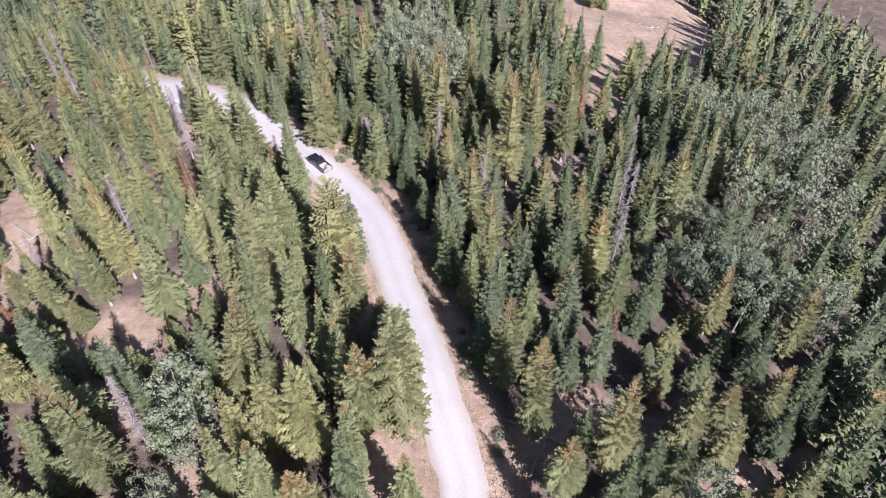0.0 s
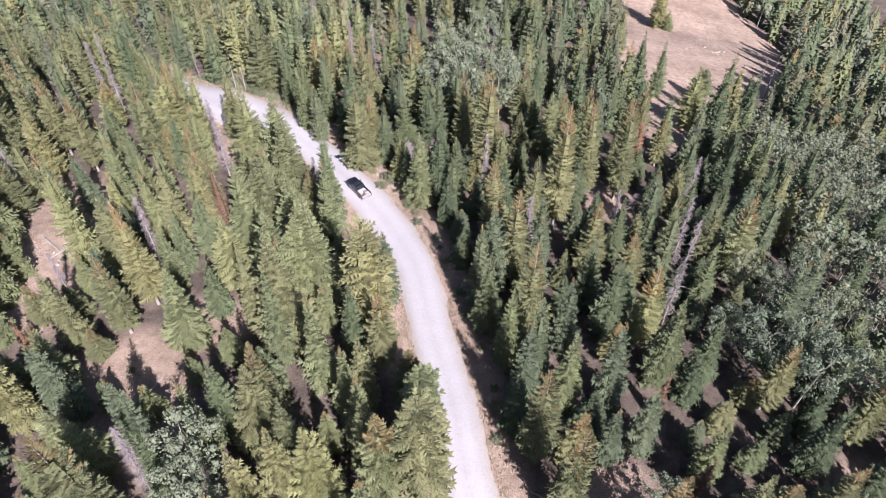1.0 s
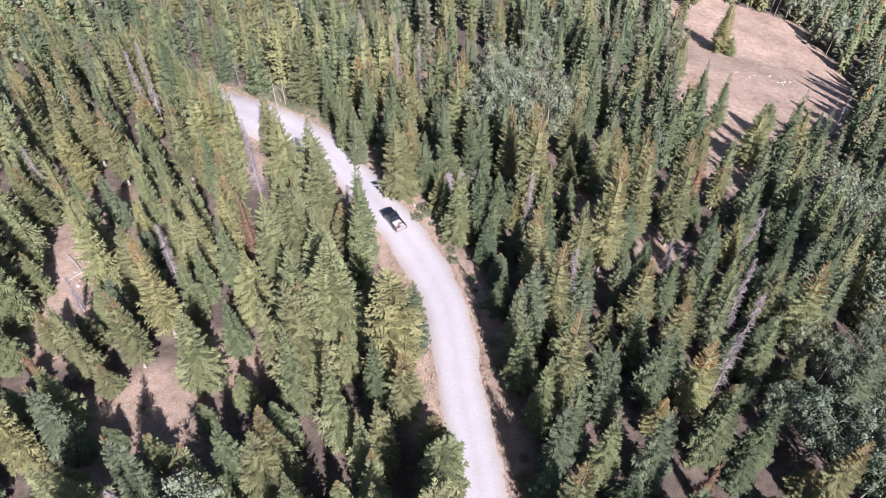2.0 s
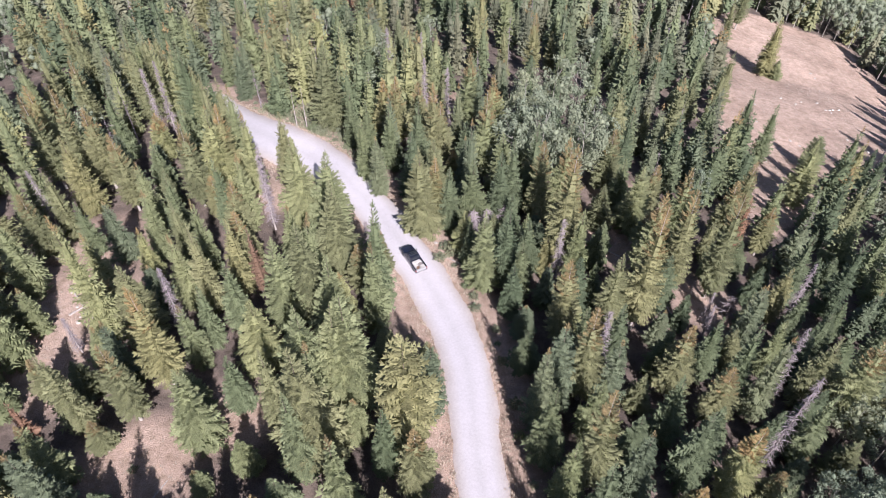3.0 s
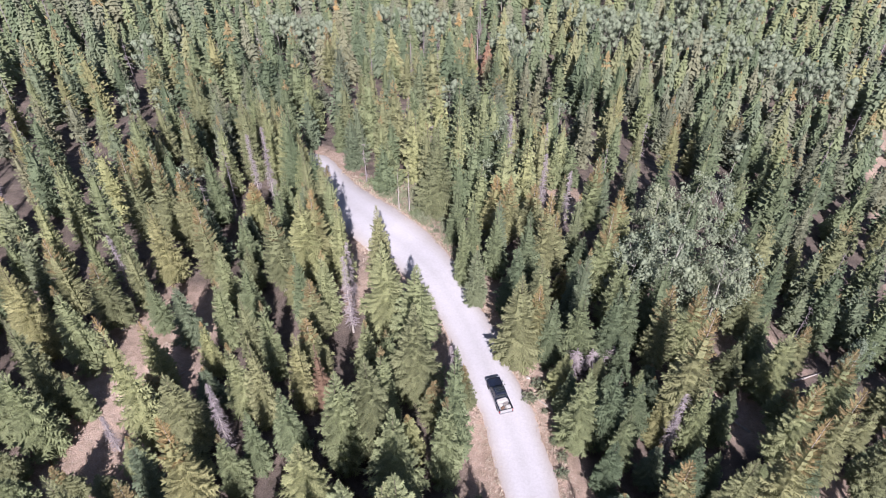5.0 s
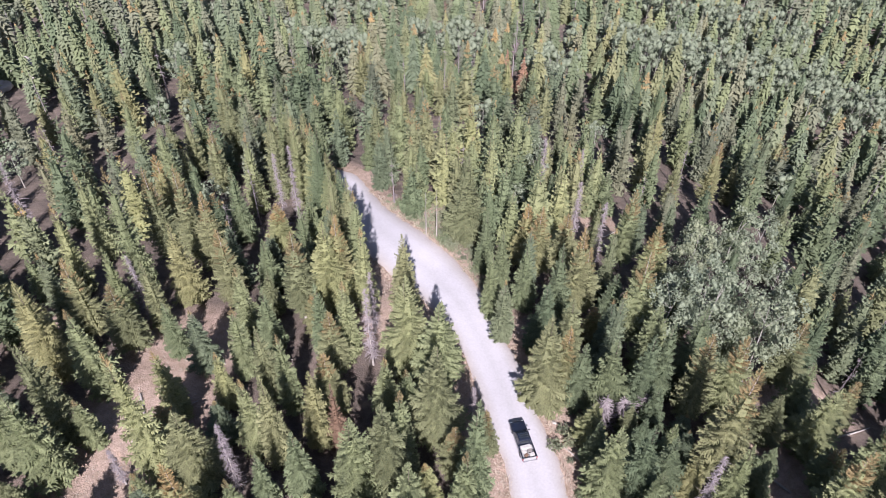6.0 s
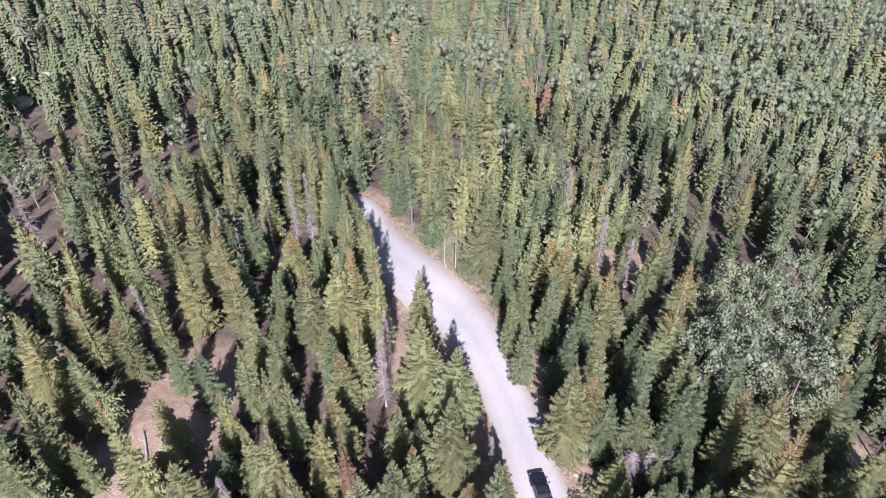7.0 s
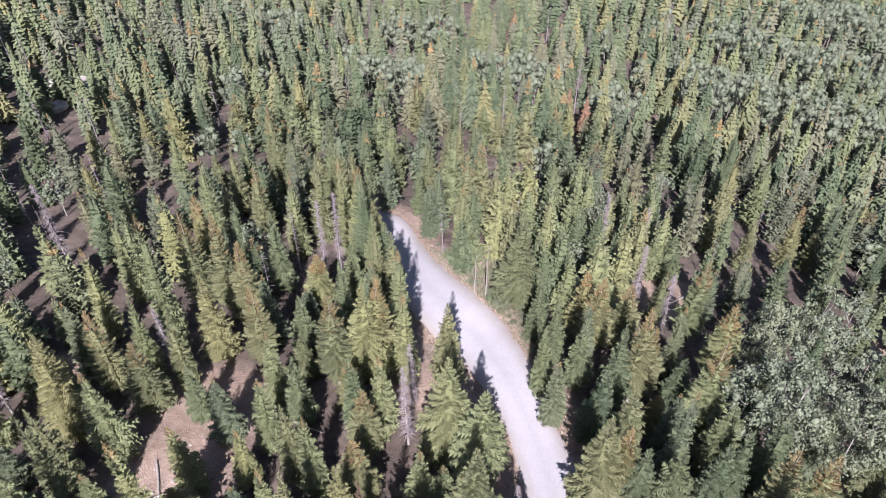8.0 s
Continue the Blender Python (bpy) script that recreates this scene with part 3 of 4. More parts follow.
# farther off and round the meadow
stand("golden", [(-20.8, 130.5, 5.5), (-102.2, 132.1, 2.0), (-12.7, 164.0, -4.3), (-94.5, 169.4, -5.8), (43.2, 238.5, -25.8)], 0.88)
stand("spruce", [(40.6, 132.5, -5.1)], 1.08)
stand("fir", [(-65.4, 130.5, 0.8), (-82.7, 131.6, 1.3), (-64.9, 132.8, 2.2), (-124.2, 133.8, -1.6), (-35.0, 135.6, -0.4), (9.3, 139.6, -1.9), (-39.3, 139.7, 0.6),
     (4.7, 140.9, -5.2), (-81.2, 142.5, -1.5), (-88.8, 143.2, -1.9), (36.5, 147.8, -8.7), (57.1, 148.0, -16.0), (-75.2, 152.0, -2.7), (32.9, 153.0, -9.5),
     (13.8, 156.4, -7.2), (27.8, 161.6, -10.2), (1.2, 168.5, -9.2), (-5.4, 169.4, -0.8), (-28.7, 186.0, -6.1), (-15.6, 190.7, -12.7), (-67.0, 192.6, -13.7),
     (34.3, 199.9, -26.2), (38.1, 224.9, -25.6)], 0.82)
stand("snag", [(-39.4, 143.2, 0.4), (-33.3, 145.4, -0.9)], 1.0)
stand("pine", [(48.2, 151.8, -17.9)], 1.1)
stand("fir", [(-58.8, 129.9, 2.4), (-5, 130, 2.6), (-20, 137.6, -2), (-15.7, 140.4, -1.7), (-41.5, 158.3, -4.2), (-18.5, 159, -5.3), (-9, 170, -11.5),
     (-25.8, 174.5, -4.4), (-7.2, 176.8, -8.7)], 0.82)
stand("snag", [(-30, 135, 0)], 1.0)
stand("aspen", [(-5.9, 135, 2.5), (-2, 138, 0.5)], 1.25)
# the lone spruce in the meadow and the young one at its foot
stand("spruce", [(47.6, 208.2, -21.5), (50.4, 206.8, -33.0)], 1.05)
for k in range(0, len(LINE), 4):
    if -75 < LINE[k, 0] < -52:
        x, y = LINE[k] - NORMAL[k] * (HALF[k] + 1.7 + 0.6 * (k % 3))
        stand("fir", [(x, y, float(height(x, y)) + 13.0 + 1.3 * (k % 5))], 0.95)
for k in range(0, len(LINE), 3):
    if -112 < LINE[k, 0] < -75:
        x, y = LINE[k] - NORMAL[k] * (HALF[k] + 1.3 + 0.5 * (k % 2))
        stand("fir", [(x, y, float(height(x, y)) + 11.5 + 1.5 * (k % 4))], 1.1)

# ---- the rest of the forest ----
def free(x, y, gap):
    s, k = beside_road(x, y)
    if x < -72 and abs(s) > HALF[k] + 0.6:
        return True
    if -HALF[k] - (4.0 if 97 < y < 112 else 2.0) < s < (HALF[k] + (3.6 if y < 92 else 8.5 if y > 110 and -54 < x < -37 else 4.5 if y > 106 and x > -54 else 2.2)):
        return False
    if inside(x, y, MEADOW) or any((x - a) ** 2 + (y - c) ** 2 < q * q for a, c, q in GLADES):
        return False
    return True


def grove(x, y):
    return any(((x - a) / p) ** 2 + ((y - c) / q) ** 2 < 1 for a, c, p, q in GROVES)


CELL = 3.0
taken = {}


def settle(x, y, gap):
    i, j = int(x // CELL), int(y // CELL)
    for a in range(i - 2, i + 3):
        for c in range(j - 2, j + 3):
            for px, py in taken.get((a, c), ()):
                if (px - x) ** 2 + (py - y) ** 2 < gap * gap:
                    return False
    taken.setdefault((i, j), []).append((x, y))
    return True


for x, y in STANDING:
    taken.setdefault((int(x // CELL), int(y // CELL)), []).append((x, y))
pick = random.Random(11)


def surveyed(x, y):
    """Where the tall trees already stand one by one, so that only young ones fill in between."""
    return -66 < x < 40 and (44 if x < -24 or x > 4 else 30) < y < 106


spots = []
for _ in range(120000):
    x, y = pick.uniform(-275, 150), pick.uniform(-8, 430)
    if not inside(x, y, FOREST):
        continue
    far = math.hypot(x + 5, y - 40)
    set_out = surveyed(x, y)
    bank = -64 < x < -30 and 116 < y < 152
    spread = 3.1 if bank else 3.5 if set_out and beside_road(x, y)[0] > 0 else 4.2 if set_out else 4.1 + 1.5 * min(1, max(0, far - 70) / 70)
    gap = 3.1 if grove(x, y) else spread + 1.6 * noise.noise((x * 0.05, y * 0.05, 0.0))
    if any((x - px) ** 2 + (y - py) ** 2 < 7 for px, py in taken.get((int(x // CELL), int(y // CELL)), ())) or not free(x, y, 3):
        continue
    if settle(x, y, gap):
        spots.append((x, y))


def fill_form(x, y):
    q = pick.random()
    if grove(x, y):
        return "aspen" if q < (0.55 if x > 25 and y < 90 else 0.85) else "fir"
    return "snag" if q < 0.07 else "rust" if q < 0.074 else "spruce" if q < 0.20 else "golden" if q < 0.32 else "aspen" if q < 0.35 and not surveyed(x, y) else "fir"


def fill_size(form, young=False, deep=False):
    tall = pick.uniform(10.5, 14.0) if form == "aspen" and deep else pick.uniform(7.5, 11) if form == "aspen" else pick.triangular(3.5, 12.5, 7.5) if young and pick.random() < 0.7 else pick.triangular(7.0, 18.5, 13.5)
    return tall, pick.uniform(0.82, 1.1) * (0.5 + 0.5 * tall / 14)


# the nearest as things of their own
close = sorted((p for p in spots if -100 < p[0] < 55), key=lambda p: math.hypot((p[0] + 18) * 0.9, p[1] - 66))[:270]
for x, y in close:
    form = fill_form(x, y)
    # lighter tones west of the road paint in the glare, darker ones east
    tone = pick.choice((0, 1, 1, 4, 3)) if beside_road(x, y)[0] < 0 else pick.choice((0, 2, 3, 4, 2))
    plant(form, x, y, *fill_size(form, surveyed(x, y)), tone if form == "fir" else pick.randrange(20), pick)

# the rest in one piece for the conifers and one for the aspens
nearest = set(close)
r = np.random.default_rng(5)
def tiered_crown(r, H, R, tiers, sides, power, cones=0.0):
    """A far conifer: overlapping tiers of boughs, each a skirt with a rim of uneven points."""
    v, f, mat = [], [], []
    lean = r.normal(0, 0.012, 2)
    for i in range(tiers):
        s = 0.05 + 0.95 * (i + r.uniform(-0.2, 0.2)) / tiers
        up = min(1.0, s + 0.85 / tiers)
        reach = R * max(0.0, 1 - s) ** power * min(1.0, 0.66 + 2.6 * s) * r.uniform(0.9, 1.1) + 0.08
        inner = 0.42 * reach * (1 - s) + 0.02
        n, a0 = len(v), r.uniform(0, 6.28)
        off = np.array((r.normal(0, 0.06) * reach, r.normal(0, 0.06) * reach))
        for k in range(sides):
            a = a0 + 6.283 * k / sides
            v.append((lean[0] * up * H + inner * math.cos(a), lean[1] * up * H + inner * math.sin(a), up * H))
        for k in range(2 * sides):
            a = a0 + 6.283 * (k * 0.5 + r.uniform(-0.2, 0.2)) / sides
            q = reach * (r.uniform(0.82, 1.26) if k % 2 == 0 else r.uniform(0.52, 0.84))
            z = s * H + (0.34 - 0.34 * s) * (reach - q) + r.uniform(-0.34, 0.34) - (0.0 if k % 2 == 0 else -0.12)
            v.append((lean[0] * s * H + off[0] + q * math.cos(a), lean[1] * s * H + off[1] + q * math.sin(a), z))
        tint = 1 if s > 1 - cones * r.uniform(0.6, 1.2) else 0
        for k in range(sides):
            c, d = n + k, n + (k + 1) % sides
            e, g, h = n + sides + 2 * k, n + sides + 2 * k + 1, n + sides + (2 * k + 2) % (2 * sides)
            f += [(c, e, g), (c, g, d), (d, g, h)]
            mat += [tint] * 3
    return np.array(v), np.array(f), np.array(mat)


MID = [conifer_crown(r, 15.0, 2.6 if i < 6 else 3.25, 26, 9, 2, 0.86 if i < 6 else 0.80, cones=(0.12 if i < 6 else 0.30) * (i % 2), core=0.52, width=0.34) for i in range(12)]
FAR = [tiered_crown(r, 15.0, 2.7 if i < 6 else 3.2, 18, 10, 0.90, cones=(0.10 if i < 6 else 0.26) * (i % 2)) for i in range(12)]
DEEP = [tiered_crown(r, 15.0, 2.8 if i < 6 else 3.3, 15, 8, 0.90, cones=(0.10 if i < 6 else 0.24) * (i % 2)) for i in range(12)]
LAST = [tiered_crown(r, 15.0, 2.9 if i < 6 else 3.4, 12, 6, 0.90, cones=0.2 * (i % 2)) for i in range(12)]
STEM = conifer_trunk(r, 15.0, 0.18, 3)
TWIG = snag_twigs(r, 15.0, 1.2, 30)
LEAFY = [aspen_parts(r, 11.0, 2.9, *((560, 0.20, 32) if i < 4 else (300, 0.26, 11))) for i in range(8)]
woods, leaves = [], []
for x, y in spots:
    if (x, y) in nearest:
        continue
    form = fill_form(x, y)
    tall, wide = fill_size(form, surveyed(x, y), y > 180)
    far = math.hypot(x + 20, y - 58)
    if far > 120 and form != "aspen":
        tall, wide = tall * 1.08, wide * 1.18
    a, foot = pick.uniform(0, 6.28), np.array((x, y, float(height(x, y))))
    turn = np.array(((math.cos(a), math.sin(a), 0), (-math.sin(a), math.cos(a), 0), (0, 0, 1)))
    scale = np.array((wide, wide, tall / (11.0 if form == "aspen" else 15.0)))
    if form == "aspen":
        wood, leaf = LEAFY[pick.randrange(4) + (4 if far > 115 else 0)]
        leaves += [((wood[0] * scale) @ turn + foot, wood[1], 1), ((leaf[0] * scale) @ turn + foot, leaf[1], 0)]
        continue
    if far < 165 or form == "snag":
        woods.append(((STEM[0] * scale) @ turn + foot, STEM[1], 7 if form == "snag" else 8))
    if form == "snag":
        woods.append(((TWIG[0] * scale) @ turn + foot, TWIG[1], 7))
    else:
        v, f, m = (MID if far < 140 else FAR if far < 185 else DEEP if far < 250 else LAST)[pick.randrange(6) if form in ("fir", "rust") else 6 + pick.randrange(6)]
        # beyond 85 m the needles greyed for haze join in
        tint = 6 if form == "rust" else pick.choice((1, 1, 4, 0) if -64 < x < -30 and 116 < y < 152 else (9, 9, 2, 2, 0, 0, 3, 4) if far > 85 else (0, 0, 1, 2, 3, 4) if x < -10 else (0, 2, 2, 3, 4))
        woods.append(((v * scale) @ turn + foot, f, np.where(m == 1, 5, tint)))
v, f, m = joined(woods)
far_mesh = mesh_from("far_conifers", v, f, [*NEEDLES, CONES, RUST, TWIGS, BARK, HAZED_NEEDLES], m)
# one tone for each tree
tones = np.concatenate([np.full(len(piece[0]), (piece[0][0, 0] * 7.31 + piece[0][0, 1] * 3.77) % 1.0) for piece in woods])
far_mesh.attributes.new("tone", "FLOAT", "POINT").data.foreach_set("value", tones.astype(np.float32))
tagged(new("far_conifers", far_mesh), "dense green conifer forest covering the slopes", "forest", kind="stuff")
v, f, m = joined(leaves)
tagged(new("far_aspens", mesh_from("far_aspens", v, f, [ASPEN, PALE_BARK], m, smooth=True)), "grey-green aspen groves among the conifers", "forest", kind="stuff")


# ---- ground cover ----
def ground_z(x, y):
    """The level of the ground sheet, the road bed included."""
    i, j = int(np.searchsorted(gx, x)) - 1, int(np.searchsorted(gy, y)) - 1
    a, b = (x - gx[i]) / (gx[i + 1] - gx[i]), (y - gy[j]) / (gy[j + 1] - gy[j])
    return float((Z[j, i] * (1 - a) + Z[j, i + 1] * a) * (1 - b) + (Z[j + 1, i] * (1 - a) + Z[j + 1, i + 1] * a) * b)


def tufts(places, r, low, high, blades_each=6):
    """Blades of grass, leaning out of each place."""
    v, f = [], []
    for x, y in places:
        z = ground_z(x, y)
        tall = r.uniform(low, high)
        for _ in range(blades_each):
            a, q = r.uniform(0, 6.28), r.uniform(0.3, 0.9) * tall
            c = np.array((x + r.normal(0, 0.16), y + r.normal(0, 0.16), z - 0.03))
            e = np.array((math.cos(a + 1.57), math.sin(a + 1.57), 0)) * 0.06
            n = len(v)
            v += [c + e, c - e, c + (math.cos(a) * q, math.sin(a) * q, tall * r.uniform(0.6, 1.1))]
            f.append((n, n + 1, n + 2))
    return np.array(v), np.array(f)


r = np.random.default_rng(21)
verge = []
for k in range(len(LINE)):
    if not 20 < LINE[k, 1] < 126 or LINE[k, 0] < -76:
        continue
    for sign, reach in ((-1, 1.9), (1, 2.6)):
        for _ in range(13):
            off = HALF[k] + 0.12 + abs(r.normal(0, reach * 0.5))
            q = LINE[k] + NORMAL[k] * sign * off + r.normal(0, 0.35, 2)
            verge.append(tuple(q))
tagged(new("verge_grass", mesh_from("verge_grass", *tufts(verge, r, 0.12, 0.38), [DRY_GRASS])), "straw-coloured dry grass along the road's edges", "grass", kind="stuff")
bank = []
for k in range(len(LINE)):
    if 106 < LINE[k, 1] < 123 and LINE[k, 0] > -66:
        bank += [tuple(LINE[k] + NORMAL[k] * (HALF[k] + 1.0 + 9.0 * r.random()) + r.normal(0, 0.3, 2)) for _ in range(95)]
tagged(new("bank_grass", mesh_from("bank_grass", *tufts(bank, r, 0.25, 0.6, 4), [SAGE])), "pale green grass on the bank beside the road", "grass", kind="stuff")
open_ground = []
for a, c, q in GLADES:
    for _ in range(int(5 * q * q)):
        t, d = r.uniform(0, 6.28), q * math.sqrt(r.random()) * 1.15
        open_ground.append((a + d * math.cos(t), c + d * math.sin(t)))
while len(open_ground) < 5200:
    x, y = r.uniform(28, 85), r.uniform(112, 246)
    if inside(x, y, MEADOW):
        open_ground.append((x, y))
tagged(new("meadow_grass", mesh_from("meadow_grass", *tufts(open_ground, r, 0.08, 0.32, 4), [DRY_GRASS])), "short bleached grass on the open ground", "grass", kind="stuff")


def shrub_mesh(r, leaves, size, rad, tall):
    v = []
    for _ in range(leaves):
        d = r.normal(0, 1, 3)
        d /= np.linalg.norm(d)
        c = np.array((d[0] * rad, d[1] * rad, abs(d[2]) * tall)) * r.uniform(0.55, 1.05) * (1 + 0.25 * math.sin(5 * math.atan2(d[1], d[0])))
        a = r.normal(0, 1, 3)
        a *= size / np.linalg.norm(a)
        b = np.cross(a, r.normal(0, 1, 3))
        b *= 0.6 * size / np.linalg.norm(b)
        v += [c - b, c + b, c + a * 1.5]
    return np.array(v), np.arange(len(v)).reshape(-1, 3)


SHRUBS = [(mesh_from("foliage", *shrub_mesh(r, 330, 0.12, 0.75, 0.8), [SAGE if i < 2 else NEEDLES[0]]), mesh_from("stem", *tube([(0, 0, -0.15), (0.03, 0, 0.2), (0.05, 0.03, 0.5)], [0.06, 0.05, 0.02], 5), [BARK])) for i in range(3)]


def shrub(x, y, big, i):
    ob = tagged(new("shrub"), "low grey-green shrub beside the gravel road" if i < 2 else "low green bush in the dry grass", "shrub", "shrubs")
    part("stem", SHRUBS[i][1], ob)
    part("foliage", SHRUBS[i][0], ob)
    ob.matrix_basis = pose(x, y, ground_z(x, y), 0, 0, pick.uniform(0, 360)) @ Matrix.Diagonal((big, big, big, 1))


for k in range(0, len(LINE), 2):
    if 24 < LINE[k, 1] < 124 and LINE[k, 0] > -72 and pick.random() < 0.8:
        sign = pick.choice((-1, 1, 1))
        q = LINE[k] + NORMAL[k] * sign * (HALF[k] + pick.uniform(1.0, 3.2))
        shrub(*q, pick.uniform(0.5, 1.25), pick.randrange(3))
for x, y, big in [(-15.6, 92.6, 1.6), (-14.6, 93.8, 1.9), (-17.0, 90.6, 1.3), (-13.5, 95.0, 1.7), (-47.1, 121.9, 1.3), (-45.4, 120.4, 1.5), (-38.9, 116.4, 1.2), (-60.5, 78.4, 0.7), (-64.1, 83.4, 0.8), (-57.9, 68.4, 0.6),
                  (-54.3, 122.9, 1.2), (-35.5, 111.9, 1.1), (-40, 50, 0.7), (-36, 45, 0.8)]:
    shrub(x, y, big, pick.randrange(2))

for _ in range(34):
    k = pick.randrange(len(LINE))
    while not (108 < LINE[k, 1] < 119 and LINE[k, 0] > -62):
        k = pick.randrange(len(LINE))
    q = LINE[k] + NORMAL[k] * (HALF[k] + pick.uniform(1.6, 7.5))
    shrub(*q, pick.uniform(0.7, 1.5), pick.choice((0, 1, 1, 2)))

# bare grey bushes at the forest's edge
BARE = [mesh_from("twig_crown", *snag_twigs(np.random.default_rng(60 + i), 4.2, 2.3, 150), [TWIGS]) for i in range(2)]
BARE_STEM = mesh_from("stem", *tube([(0, 0, -0.2), (0.1, 0, 1.2), (0.2, 0.1, 3.6)], [0.10, 0.07, 0.02], 5), [PALE_BARK], smooth=True)
for i, (x, y, big) in enumerate([(-13.3, 96.4, 1.5), (-11.5, 98.0, 1.3), (-9.3, 100.4, 1.2), (23.6, 92.4, 1.0), (50, 55, 1.6), (52.5, 57.5, 1.5), (-33.5, 33, 1.1)]):
    ob = tagged(new("bare_bush"), "leafless grey bush with a dense tangle of twigs", "shrub", "bare bushes")
    part("stem", BARE_STEM, ob)
    tagged(part("twig_crown", BARE[i % 2], ob), kind="stuff")
    ob.matrix_basis = pose(x, y, ground_z(x, y), 0, 0, 77 * i) @ Matrix.Diagonal((big, big, big, 1))

# fallen trunks
LOG = mesh_from("log", *tube([(q, 0.05 * math.sin(q), 0.12) for q in (0, 2, 4, 6, 8)], [0.17, 0.15, 0.13, 0.10, 0.05], 7), [DEAD_WOOD], smooth=True)
logs = [(-62.9, 72.5, -35), (-58.5, 84.6, 8), (-60, 68, 60), (13, 112, 50), (6, 147, 110), (35.4, 38.3, 30), (22, 36, 140), (-26, 137, 70), (-44, 139, 20), (-28, 142, 100), (43, 35, 35), (28, 33, 160),
        (17, 88, 120), (12, 79, 20), (-38, 42, 75), (9, 100, 160)]
for _ in range(26):
    k = pick.randrange(len(LINE))
    if 30 < LINE[k, 1] < 100:
        q = LINE[k] + NORMAL[k] * pick.uniform(6, 16)
        logs.append((*q, pick.uniform(0, 180)))
for x, y, a in logs:
    ob = tagged(new("fallen_log", LOG), "bleached fallen trunk on the forest floor", "log", "fallen trunks")
    far = ground_z(x + 8 * math.cos(radians(a)), y + 8 * math.sin(radians(a)))
    near = ground_z(x, y)
    ob.matrix_basis = pose(x, y, near, 0, -math.degrees(math.atan2(far - near, 8)), a)


def stone_mesh(r):
    bm = bmesh.new()
    bmesh.ops.create_icosphere(bm, subdivisions=2, radius=0.5)
    for q in bm.verts:
        q.co *= 1 + 0.35 * noise.noise(q.co * 2.2 + Vector((r * 7.1, 0, 0)))
        q.co.z *= 0.6
    me = bpy.data.meshes.new("stone")
    bm.to_mesh(me)
    bm.free()
    me.materials.append(STONE)
    return me


STONES = [stone_mesh(i) for i in range(4)]
rocks = [(pick.uniform(36, 70), pick.uniform(135, 230), pick.uniform(0.4, 0.9)) for _ in range(34)]
rocks += [(-60 + pick.uniform(-4, 4), 76 + pick.uniform(-9, 7), pick.uniform(0.25, 0.6)) for _ in range(9)]
rocks += [(-20.5 + pick.uniform(-3, 3), 96 + pick.uniform(-4, 3), pick.uniform(0.35, 0.7)) for _ in range(5)]
rocks += [(-171 + pick.uniform(-9, 9), 134 + pick.uniform(-9, 9), pick.uniform(3.0, 7.0)) for _ in range(14)]
for x, y, big in rocks:
    if abs(beside_road(x, y)[0]) < 3.6:
        continue
    ob = tagged(new("stone", STONES[pick.randrange(4)]), "pale weathered stone lying in the dry grass" if big < 2 else "pale boulder of a rocky outcrop among firs", "stone", "stones")
    ob.matrix_basis = pose(x, y, ground_z(x, y) + 0.1 * big, 0, 0, pick.uniform(0, 360)) @ Matrix.Diagonal((big, big * pick.uniform(0.7, 1.2), big, 1))


# ---- the pickup truck ----
PAINT = plain("navy_paint", (0.012, 0.016, 0.030), 0.25, 0.0, 0.2, 2.0)
PAINT.node_tree.nodes["Principled BSDF"].inputs["Coat Weight"].default_value = 0.6
BLACK = plain("black_plastic", (0.02, 0.02, 0.022), 0.6)
GLASS, n, l, b = shader("tinted_glass", 0.05)
b.inputs["Base Color"].default_value = (0.02, 0.025, 0.03, 1)
b.inputs["Specular IOR Level"].default_value = 0.8
CHROME = plain("chrome", (0.72, 0.72, 0.74), 0.2, 1.0, 0.05)
RUBBER = plain("tyre_rubber", (0.025, 0.025, 0.026), 0.85)
LINER = plain("bed_liner", (0.30, 0.30, 0.31), 0.8)
LENS_RED = plain("red_lens", (0.35, 0.01, 0.01), 0.2)
LENS_CLEAR = plain("clear_lens", (0.75, 0.76, 0.78), 0.1)
CANVAS = plain("pale_canvas", (0.46, 0.44, 0.42), 0.9, 0.0, 0.15, 3.0)
CRATE = plain("grey_crate", (0.22, 0.20, 0.19), 0.8)
CORD = plain("brown_bag", (0.16, 0.10, 0.07), 0.9)


def solid(name, profile, half, material, parent, label="", bevel=0.03, taper=None):
    """A side profile (length, height) drawn out across the truck; taper narrows it towards the top."""
    bm = bmesh.new()
    rows = []
    top, low = max(q[1] for q in profile), min(q[1] for q in profile)
    for sign in (-1, 1):
        rows.append([bm.verts.new((x, sign * (half - (taper or 0) * (z - low) / max(0.01, top - low)), z)) for x, z in profile])
    bm.faces.new(rows[0])
    bm.faces.new(rows[1][::-1])
    for i in range(len(profile)):
        j = (i + 1) % len(profile)
        bm.faces.new((rows[0][j], rows[0][i], rows[1][i], rows[1][j]))
    bmesh.ops.recalc_face_normals(bm, faces=bm.faces)
    if bevel:
        bmesh.ops.bevel(bm, geom=bm.edges[:], offset=bevel, segments=2, profile=0.6, affect="EDGES", clamp_overlap=True)
    me = bpy.data.meshes.new(name)
    bm.to_mesh(me)
    bm.free()
    me.materials.append(material)
    return part(name, me, parent, label)


def block(name, x0, x1, y0, y1, z0, z1, material, parent, label="", bevel=0.02):
    ob = solid(name, [(x0, z0), (x1, z0), (x1, z1), (x0, z1)], (y1 - y0) / 2, material, parent, label, bevel)
    ob.location = (0, (y0 + y1) / 2, 0)
    return ob


